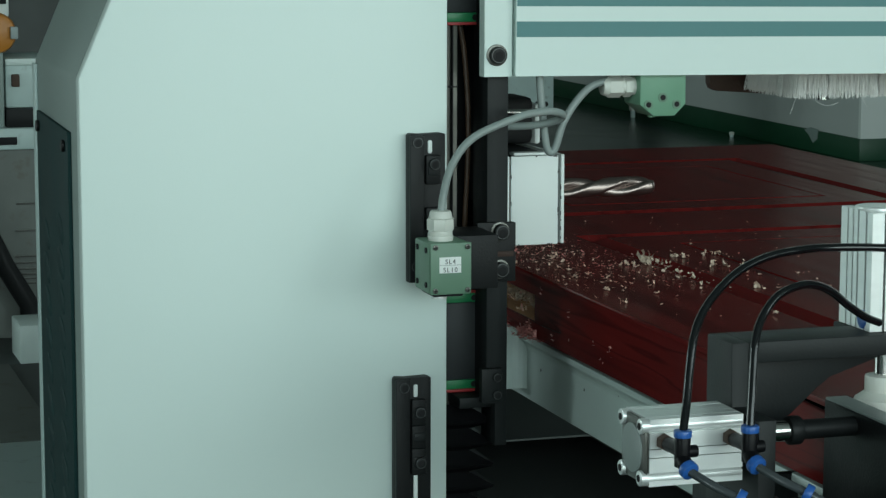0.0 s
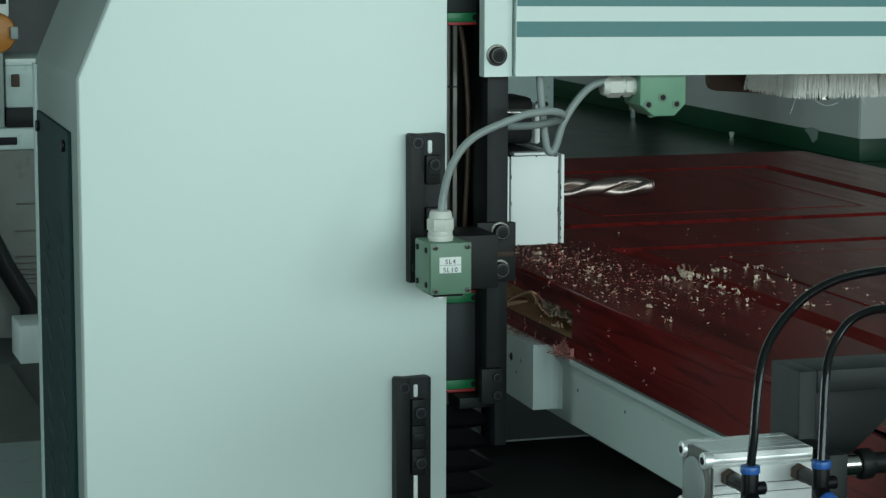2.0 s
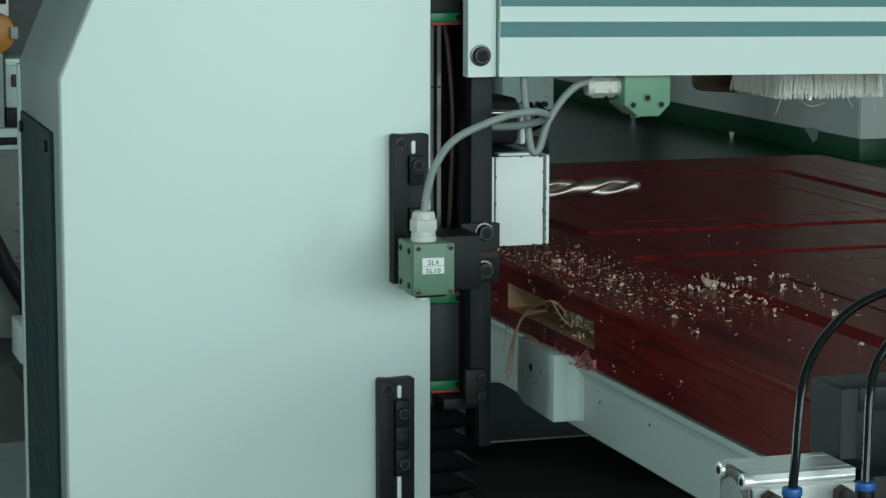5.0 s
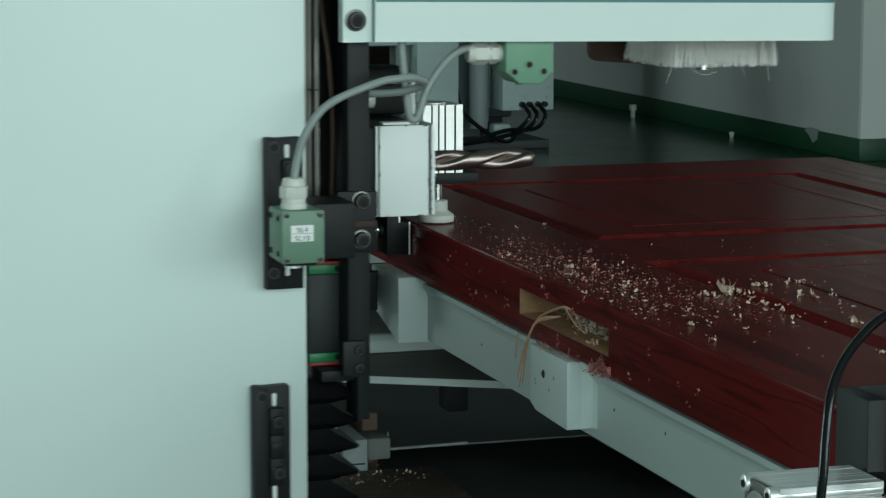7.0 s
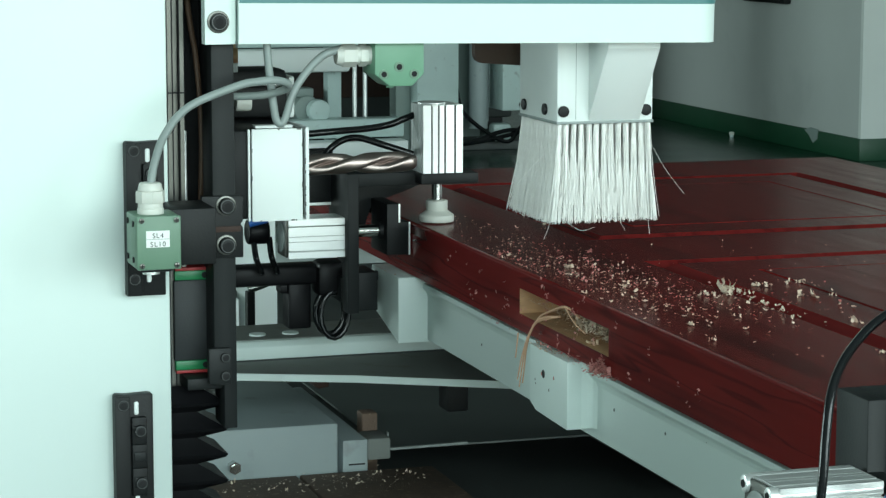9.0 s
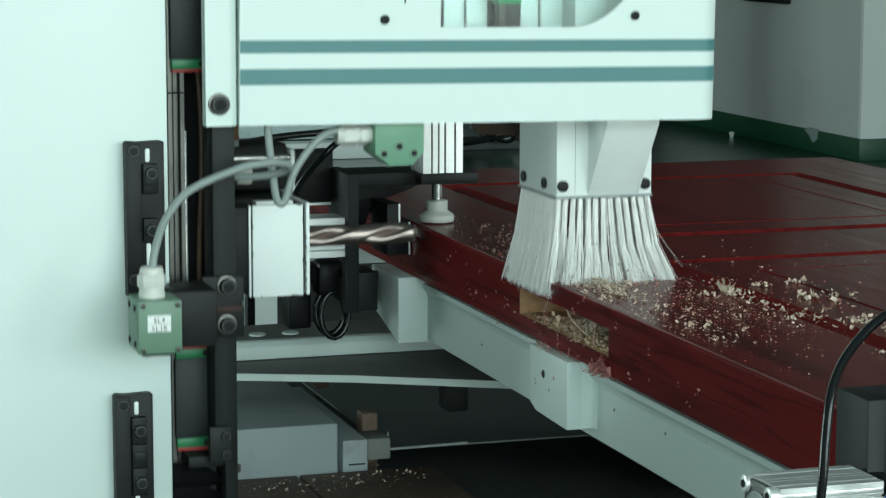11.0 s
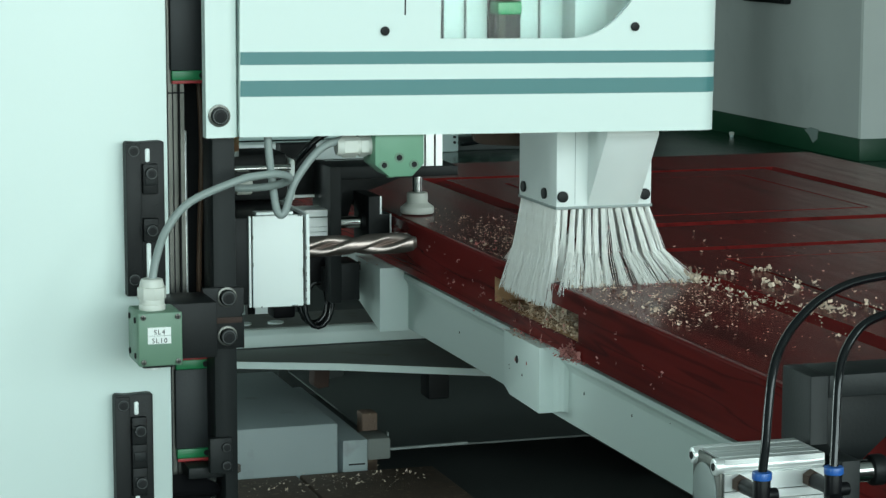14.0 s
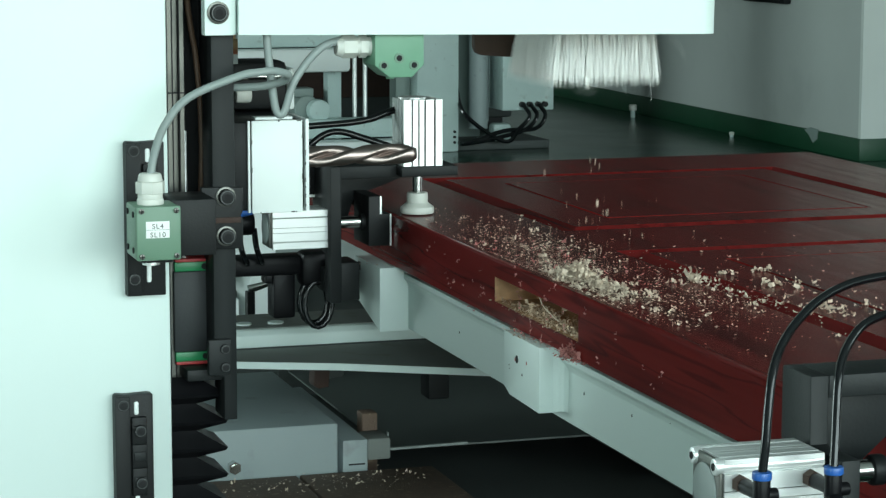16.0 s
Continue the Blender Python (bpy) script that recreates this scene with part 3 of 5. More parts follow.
        for a, b in zip(rings, rings[1:]):
            for k in range(4):
                fold.faces.new((a[k], b[k], b[(k + 1) % 4], a[(k + 1) % 4]))
        FOLDS.append((part("bellows_fold", fold, "rubber", c, "black accordion bellows fold" if i == 0 else "", angle=20), 1 - i / n))
    stop_bracket(c, 0.3755, 0.4125, 0.9875, 1.1345, [(1.085, 1.1135), (1.04, 1.062)], [(0.383, 1.126, 0.001), (0.382, 1.004, 0.001), (0.3985, 1.105, 0.0075), (0.3985, 1.051, 0.0075)], [(1.1145, 1.128), (1.0, 1.038)])
    stop_bracket(c, 0.361, 0.398, 0.745, 0.893, [(0.845, 0.8715), (0.795, 0.822), (0.822, 0.845)], [(0.369, 0.8835, 0.001), (0.384, 0.859, 0.0075), (0.3845, 0.808, 0.0075)], [(0.8725, 0.886), (0.755, 0.795)])
    COLUMN.append(c)


column()


# ---- head that slides up and down on the column ----
def slide_block(parent, z0, z1):
    b = part("slide_block", box(B(), 0.4315, 0.4735, 2.2315, 2.296, z0 + 0.0125, z1 - 0.0125, 0.0015), "block", parent, "grey linear guide carriage")
    for za, zb, zs in ((z0 + 0.003, z0 + 0.0125, z0), (z1 - 0.0125, z1 - 0.003, z1 - 0.003)):
        cap = part("end_cap", box(B(), 0.4325, 0.4685, 2.231, 2.296, za, zb, 0.001), "green_cap", b, "green plastic end cap")
        part("seal", box(B(), 0.433, 0.468, 2.2306, 2.296, zs, zs + 0.003, 0.0005), "red_seal", b, "red wiper seal")
        part("screw", rod(B(), (0.462, 2.2315, (za + zb) / 2), (0.462, 2.2295, (za + zb) / 2), 0.003, 12), "hole", cap)


def slide():
    s = thing("head_slide", (0.475, 2.22, 0.857), "dark steel slide bar with linear guide carriages on the column", "machine slide")
    part("bar", prism(B(), [(0.473, 0.857), (0.4855, 0.857), (0.4855, 1.5), (0.4635, 1.5), (0.4635, 0.9), (0.473, 0.9)], "y", 2.195, 2.24, 0.0008), "bar", s)
    part("foot", box(B(), 0.4385, 0.4735, 2.205, 2.26, 0.895, 0.906, 0.001), "bar", s)
    part("clip", box(B(), 0.4565, 0.4785, 2.188, 2.197, 0.903, 0.938, 0.001), "bar", s)
    for z in (0.929, 0.911):
        bolt(s, 0.4725, 2.188, z, 0.0048, depth=0.003, washer=False)
    slide_block(s, 0.907, 1.012)
    slide_block(s, 1.281, 1.381)
    part("slide_plate", box(B(), 0.4735, 0.4845, 2.24, 2.30, 0.905, 1.5, 0.001), "black", s)
    plate = part("switch_plate", prism(B(), [(0.451, 1.0275), (0.4915, 1.0265), (0.4915, 1.0555), (0.489, 1.059), (0.4915, 1.0625), (0.4915, 1.086), (0.451, 1.087)], "y", 2.187, 2.1945, 0.0008), "black", s)
    part("switch_arm", box(B(), 0.405, 0.4515, 2.125, 2.19, 1.031, 1.0835, 0.001), "black", plate)
    part("seam", box(B(), 0.415, 0.489, 2.1855, 2.1872, 1.052, 1.0575, 0.0005), "rust", plate)
    for z in (1.0775, 1.0395):
        bolt(s, 0.4745, 2.187, z, 0.0078, depth=0.009)
    HEAD.append(s)


slide()


def limit_switch():
    s = thing("limit_switch", (0.389, 2.105, 1.0345), "sage green limit switch with white cable gland and printed label", "limit switch")
    body = part("body", box(B(), 0.3684, 0.4095, 2.0835, 2.13, 1.035, 1.0835, 0.002), "switch", s)
    part("lid", box(B(), 0.3688, 0.4097, 2.080, 2.0835, 1.0345, 1.084, 0.0016), "switch", s)
    for x in (0.3735, 0.4055):
        for z in (1.0385, 1.080):
            h = part("screw", rod(B(), (x, 2.0802, z), (x, 2.0782, z), 0.0026, 14, bevel=0.0004), "rail", s)
            bm = box(B(), x - 0.002, x + 0.002, 2.0779, 2.079, z - 0.0004, z + 0.0004)
            box(bm, x - 0.0004, x + 0.0004, 2.0779, 2.079, z - 0.002, z + 0.002)
            part("cross_slot", bm, "hole", h)
    for y in (2.092, 2.120):
        for z in (1.043, 1.076):
            part("plug", rod(B(), (0.3686, y, z), (0.3672, y, z), 0.0028, 12), "hole", body)
    part("foot", box(B(), 0.374, 0.404, 2.088, 2.126, 1.0312, 1.0352, 0.0015), "bar", s)
    part("lever", rod(B(), (0.388, 2.115, 1.026), (0.388, 2.115, 1.034), 0.008, 18), "alu", s)
    g = B()
    rod(g, (0.3865, 2.105, 1.083), (0.3865, 2.105, 1.0885), 0.0122, 22, bevel=0.0006)
    rod(g, (0.3865, 2.105, 1.0883), (0.3865, 2.105, 1.0935), 0.0115, 22, bevel=0.0004)
    rod(g, (0.3865, 2.105, 1.0933), (0.3865, 2.105, 1.1045), 0.0135, 8, bevel=0.0008)
    rod(g, (0.3865, 2.105, 1.1043), (0.3865, 2.105, 1.112), 0.0118, 22, 0.0100, bevel=0.0015)
    part("gland", g, "ivory", s, "white plastic cable gland")
    lab = part("label", box(B(), 0.3775, 0.399, 2.0794, 2.0801, 1.0553, 1.0705), "label", s, "white printed label")
    part("label_seam", box(B(), 0.3776, 0.3989, 2.0792, 2.0798, 1.0626, 1.0630), "cable", lab)
    for text, z in (("SL4", 1.0640), ("SL10", 1.0562)):
        curve = bpy.data.curves.new("writing", "FONT")
        curve.body, curve.size, curve.align_x, curve.extrude, curve.space_character = text, 0.0064, "CENTER", 0.0001, 1.2
        tmp = bpy.data.objects.new("writing", curve)
        scene.collection.objects.link(tmp)
        me = bpy.data.meshes.new_from_object(tmp)
        bpy.data.objects.remove(tmp)
        me.transform(Matrix.Translation(Vector((0.3882, 2.0790, z)) - base_of(lab)) @ Matrix.Rotation(radians(90), 4, "X"))
        me.materials.append(M["ink"])
        w = new("writing", me)
        w.parent = lab
        w["label"] = "black printed " + text
    HEAD.append(s)
    c = thing("switch_cable", (0.3865, 2.105, 1.11), "grey sheathed cable arching from the limit switch", "cable")
    pts = spline([(0.3865, 2.105, 1.105), (0.392, 2.112, 1.128), (0.405, 2.125, 1.154), (0.430, 2.135, 1.178), (0.4772, 2.142, 1.1955), (0.4979, 2.146, 1.1989), (0.5152, 2.15, 1.1995), (0.5302, 2.16, 1.1953), (0.5298, 2.17, 1.1893), (0.5145, 2.185, 1.1835), (0.4923, 2.2, 1.181), (0.474, 2.21, 1.181)])
    part("sheath", tube(B(), pts, 0.0038, 14), "cable", c)
    c2 = thing("loop_cable", (0.523, 2.24, 1.2), "grey sheathed cable hanging in a loop under the cover", "cable")
    pts = spline([(0.5182, 2.195, 1.2395), (0.5183, 2.195, 1.2305), (0.5197, 2.195, 1.2113), (0.5216, 2.195, 1.1943), (0.5236, 2.195, 1.1772), (0.5267, 2.195, 1.1589), (0.5316, 2.195, 1.1542), (0.5364, 2.195, 1.1609), (0.5428, 2.195, 1.1813), (0.5519, 2.197, 1.1957), (0.5644, 2.2, 1.2099), (0.5777, 2.203, 1.2197), (0.5916, 2.206, 1.2238), (0.5992, 2.208, 1.2252)])
    part("sheath", tube(B(), pts, 0.0039, 14), "cable", c2)
    HEAD.extend((c, c2))


limit_switch()


def plan_curve(x0, x1, y0, r, n=8):
    """Front line of the cover from x0 to x1, rounding back at its far end."""
    pts = [(x0, y0), (x1 - r, y0)]
    for k in range(1, n + 1):
        a = math.pi / 2 * k / n
        pts.append((x1 - r + r * math.sin(a), y0 + r - r * math.cos(a)))
    pts.append((x1, y0 + 0.20))
    return pts


def sheet(bm, pts, z0, z1, thick):
    """A standing sheet along a line in plan."""
    rows = []
    n = len(pts)
    for i, (x, y) in enumerate(pts):
        a, b = Vector(pts[max(i - 1, 0)]), Vector(pts[min(i + 1, n - 1)])
        d = (b - a).normalized()
        nx, ny = -d.y * thick, d.x * thick
        rows.append([bm.verts.new(p) for p in ((x, y, z0), (x, y, z1), (x + nx, y + ny, z1), (x + nx, y + ny, z0))])
    for a, b in zip(rows, rows[1:]):
        for k in range(4):
            bm.faces.new((a[k], a[(k + 1) % 4], b[(k + 1) % 4], b[k]))
    bm.faces.new(rows[0])
    bm.faces.new(rows[-1][::-1])
    bmesh.ops.recalc_face_normals(bm, faces=bm.faces)
    return bm


TILT = Matrix.Translation((0.487, 2.18, 1.235)) @ Matrix.Rotation(radians(0.68), 4, "Y") @ Matrix.Translation((-0.487, -2.18, -1.235))


def tilted(bm):
    bmesh.ops.transform(bm, matrix=TILT, verts=bm.verts)
    return bm


def head_cover():
    c = thing("head_cover", (0.73, 2.28, 1.232), "pale head cover with two teal stripes and a rounded clear window", "machine cover")
    Y = 2.179
    x0, xc, x1 = 0.4872, 0.965, 0.985
    # window with a flat left edge and a rounded far corner
    hole = [(0.687, 1.326), (0.824, 1.326)]
    for k in range(1, 13):
        a = math.pi / 2 * k / 12
        hole.append((0.824 + 0.088 * math.sin(a), 1.326 + 0.125 - 0.125 * math.cos(a)))
    hole += [(0.912, 1.50), (0.687, 1.50)]
    front = B()
    outer = [(x0, 1.2325), (xc, 1.2325), (xc, 1.60), (x0, 1.60)]
    edges = []
    for loop in (outer, hole):
        vs = [front.verts.new((x, Y, z)) for x, z in loop]
        edges += [front.edges.new((vs[i], vs[(i + 1) % len(vs)])) for i in range(len(vs))]
    bmesh.ops.triangle_fill(front, use_beauty=True, use_dissolve=False, edges=edges)
    ext = bmesh.ops.extrude_face_region(front, geom=list(front.faces))
    bmesh.ops.translate(front, verts=[v for v in ext["geom"] if isinstance(v, bmesh.types.BMVert)], vec=(0, 0.003, 0))
    bmesh.ops.recalc_face_normals(front, faces=front.faces)
    part("front_panel", tilted(front), "paint", c)
    part("side_panel", tilted(sheet(B(), plan_curve(xc, x1, Y, 0.02)[1:], 1.2325, 1.60, 0.003)), "paint", c)
    part("end_panel", tilted(box(B(), x0, x0 + 0.003, Y + 0.003, 2.30, 1.2325, 1.60)), "paint", c)
    for z0, z1 in ((1.2712, 1.2865), (1.3015, 1.3138)):
        part("stripe", tilted(sheet(B(), plan_curve(x0 + 0.0005, x1 + 0.0006, Y - 0.0006, 0.0206), z0, z1, 0.0005)), "stripe", c, "teal stripe")
    pane = part("window_pane", tilted(prism(B(), [(x, z) for x, z in hole], "y", Y + 0.004, Y + 0.007)), "acrylic", c, "clear acrylic window")
    pane.visible_shadow = False
    for x, z in ((0.6302, 1.3335), (0.8905, 1.3375)):
        h = part("bolt", tilted(rod(B(), (x, Y, z), (x, Y - 0.003, z), 0.0046, 18, bevel=0.001)), "black", c)
        part("socket", tilted(rod(B(), (x, Y - 0.0033, z), (x, Y - 0.002, z), 0.0022, 6)), "hole", h)
    part("seam", tilted(box(B(), 0.6500, 0.6514, Y - 0.0004, Y + 0.001, 1.349, 1.56)), "hole", c)
    # flange bolted to the slide bar
    fl = part("flange", prism(B(), [(0.4545, 2.178), (0.476, 2.178), (0.480, 2.1785), (0.4845, 2.1825), (0.4865, 2.187), (0.4865, 2.194), (0.4545, 2.194)], "z", 1.2325, 1.6), "paint", c)
    h = bolt(c, 0.4672, 2.178, 1.2538, 0.0086, depth=0.007)
    part("brown_plate", prism(B(), [(0.806, 1.1965), (0.812, 1.1935), (0.90, 1.187), (0.90, 1.26), (0.802, 1.26), (0.8035, 1.202)], "y", 2.42, 2.432, 0.001), "hardboard", c, "brown hardboard plate")
    # inside the window
    part("back_plate", box(B(), 0.60, 0.96, 2.30, 2.31, 1.27, 1.58, 0.002), "paint_worn", c)
    part("channel", box(B(), 0.776, 0.811, 2.292, 2.30, 1.29, 1.56, 0.002), "block", c, "dark guide channel")
    part("guide_rail", box(B(), 0.781, 0.788, 2.275, 2.293, 1.29, 1.56, 0.001), "rail", c)
    part("carriage_cap", box(B(), 0.7765, 0.803, 2.265, 2.292, 1.342, 1.355, 0.002), "green_cap", c, "green carriage end cap")
    part("carriage", box(B(), 0.778, 0.8015, 2.268, 2.292, 1.3555, 1.41, 0.002), "hardboard", c)
    part("inner_rib", box(B(), 0.702, 0.7125, 2.245, 2.30, 1.29, 1.56, 0.001), "block", c)
    part("inner_rib", box(B(), 0.7515, 0.7525, 2.294, 2.30, 1.29, 1.56), "cable", c)
    part("inner_rib", box(B(), 0.858, 0.895, 2.26, 2.30, 1.29, 1.56, 0.004), "paint_worn", c)
    part("inner_rib", box(B(), 0.8325, 0.8335, 2.294, 2.30, 1.29, 1.56), "cable", c)
    for x in (0.699, 0.833):
        pin = part("knob_screw", rod(B(), (x, 2.30, 1.367), (x, 2.262, 1.367), 0.005, 16, bevel=0.001), "alu", c)
        part("nut", rod(B(), (x - 0.002, 2.295, 1.367), (x - 0.002, 2.285, 1.367), 0.0085, 6), "alu", pin)
    HEAD.append(c)


head_cover()


def lower_switch():
    s = thing("lower_limit_switch", (0.657, 2.24, 1.187), "light sage green limit switch with three screw holes", "limit switch")
    out = [(0.6325, 1.262), (0.6325, 1.1985), (0.6475, 1.1865), (0.6705, 1.1865), (0.6825, 1.1985), (0.6825, 1.262)]
    part("body", prism(B(), out, "y", 2.2185, 2.262, 0.0012), "sage", s)
    for x, z, r in ((0.6415, 1.1985, 0.0046), (0.6722, 1.1985, 0.0046), (0.657, 1.2055, 0.0048)):
        h = part("bushing", rod(B(), (x, 2.2186, z), (x, 2.2174, z), r, 18), "switch", s)
        part("hole", rod(B(), (x, 2.2175, z), (x, 2.2171, z), r * 0.62, 12), "hole", h)
    part("plunger", rod(B(), (0.654, 2.24, 1.184), (0.654, 2.24, 1.188), 0.004, 12), "sage", s)
    g = B()
    rod(g, (0.598, 2.237, 1.2165), (0.604, 2.237, 1.2165), 0.0085, 20, 0.0105)
    rod(g, (0.604, 2.237, 1.2165), (0.618, 2.237, 1.2165), 0.0115, 6, bevel=0.0006)
    rod(g, (0.618, 2.237, 1.2165), (0.633, 2.237, 1.2165), 0.0095, 20)
    rod(g, (0.621, 2.237, 1.2165), (0.629, 2.237, 1.2165), 0.0112, 6, bevel=0.0006)
    part("gland", g, "ivory", s, "pale grey cable gland")
    part("mount", box(B(), 0.60, 0.76, 2.262, 2.29, 1.228, 1.262, 0.002), "paint_worn", s)
    s["base"] = (0.657 - 0.008, 2.24 - 0.029, 1.187 + 0.0017)
    HEAD.append(s)


lower_switch()


def drill_unit():
    d = thing("drill_unit", (0.555, 2.36, 1.043), "horizontal drill unit with white sheet guard and twisted bit", "drill unit")
    part("spindle_housing", box(B(), 0.505, 0.585, 2.315, 2.46, 1.046, 1.137, 0.003), "black", d)
    part("front_guard", box(B(), 0.5285, 0.5815, 2.3085, 2.3125, 1.044, 1.1385, 0.0008), "white", d, "white painted sheet guard")
    part("side_strip", box(B(), 0.5245, 0.5270, 2.309, 2.3135, 1.0445, 1.1385, 0.0006), "white", d)
    part("side_guard", box(B(), 0.5848, 0.5885, 2.309, 2.46, 1.0445, 1.1392, 0.0006), "white", d)
    part("top_guard", box(B(), 0.533, 0.572, 2.3115, 2.328, 1.1390, 1.1418, 0.0006), "white", d)
    rng = random.Random(71)
    for k in range(16):
        z = rng.uniform(1.046, 1.136)
        w, h = rng.uniform(0.0002, 0.0006), rng.uniform(0.001, 0.005)
        x = rng.choice((0.5287, 0.5812, 0.5812, 0.5845, 0.5845))
        part("chip_mark", box(B(), x - w, x + w, 2.3079, 2.3092, z, min(z + h, 1.138)), "bolt_rim" if k % 4 else "rust", d)
    for k in range(7):
        x = rng.uniform(0.53, 0.578)
        part("chip_mark", box(B(), x, x + rng.uniform(0.001, 0.004), 2.3079, 2.3092, *((1.1372, 1.1386) if k % 2 else (1.0439, 1.0452))), "bolt_rim", d)
    bit = B()
    rings = []
    n, seg = 80, 32
    for i in range(n + 1):
        x = 0.586 + 0.149 * i / n
        tw = -2 * math.pi * (x - 0.586) / 0.135 + 0.5
        ring = []
        for k in range(seg):
            a = 2 * math.pi * k / seg
            s = abs(math.cos(a))
            r = 0.0112 * (0.36 + 0.64 * min(1.0, (s * 1.35) ** 1.1))
            if x > 0.731:
                r *= 1 - 0.25 * (x - 0.731) / 0.004
            ring.append(bit.verts.new((x, 2.42 + r * math.cos(a + tw), 1.0885 + r * math.sin(a + tw))))
        rings.append(ring)
    for a, b in zip(rings, rings[1:]):
        for k in range(seg):
            bit.faces.new((a[k], b[k], b[(k + 1) % seg], a[(k + 1) % seg]))
    bit.faces.new(rings[-1])
    bit.faces.new(rings[0][::-1])
    bmesh.ops.recalc_face_normals(bit, faces=bit.faces)
    part("drill_bit", bit, "drill", d, "shiny twisted steel drill bit", angle=50)
    part("collet", rod(B(), (0.583, 2.42, 1.0876), (0.594, 2.42, 1.0876), 0.009, 24), "black", d)
    motor = part("motor", box(B(), 0.50, 0.594, 2.42, 2.48, 1.1395, 1.1915, 0.007), "black", d, "black spindle motor")
    part("end_plate", box(B(), 0.594, 0.601, 2.418, 2.482, 1.1395, 1.184, 0.003), "white", motor)
    # bright rod in place of the highlight running along the motor
    part("highlight_rod", rod(B(), (0.51, 2.413, 1.176), (0.594, 2.413, 1.176), 0.0037, 14), "steel", motor)
    part("connector", rod(B(), (0.534, 2.41, 1.158), (0.551, 2.41, 1.158), 0.0095, 18, bevel=0.002), "ivory", motor)
    part("connector", rod(B(), (0.530, 2.41, 1.19), (0.530, 2.41, 1.222), 0.0075, 14), "cable", motor)
    part("mount", box(B(), 0.50, 0.53, 2.45, 2.48, 1.1915, 1.24, 0.002), "black", d)
    nut = rod(B(), (0.505, 2.30, 1.207), (0.505, 2.30, 1.222), 0.0085, 6, bevel=0.0006)
    rod(nut, (0.505, 2.30, 1.222), (0.505, 2.30, 1.25), 0.006, 16)
    part("hose_nut", nut, "brass", d, "browned brass hose nut")
    part("link", box(B(), 0.4865, 0.508, 2.40, 2.46, 1.046, 1.24, 0.001), "bar", d)
    part("link", box(B(), 0.4735, 0.488, 2.24, 2.46, 1.06, 1.10, 0.001), "bar", d)
    HEAD.append(d)


drill_unit()


# ---- dust brush ----
HOOD_Z = 1.139
STRAYS = (((0.940, 2.268, 1.130), (0.962, 2.265, 1.092), (0.984, 2.262, 1.063)), ((0.846, 2.30, 1.11), (0.815, 2.272, 1.093), (0.798, 2.265, 1.078)),
          ((0.838, 2.268, 1.045), (0.834, 2.266, 1.033), (0.828, 2.264, 1.020)), ((0.9445, 2.268, 1.045), (0.946, 2.267, 1.034), (0.9475, 2.266, 1.020)),
          ((0.852, 2.268, 1.038), (0.868, 2.262, 1.028), (0.884, 2.262, 1.031)), ((0.904, 2.268, 1.05), (0.915, 2.264, 1.032), (0.918, 2.262, 1.026)))


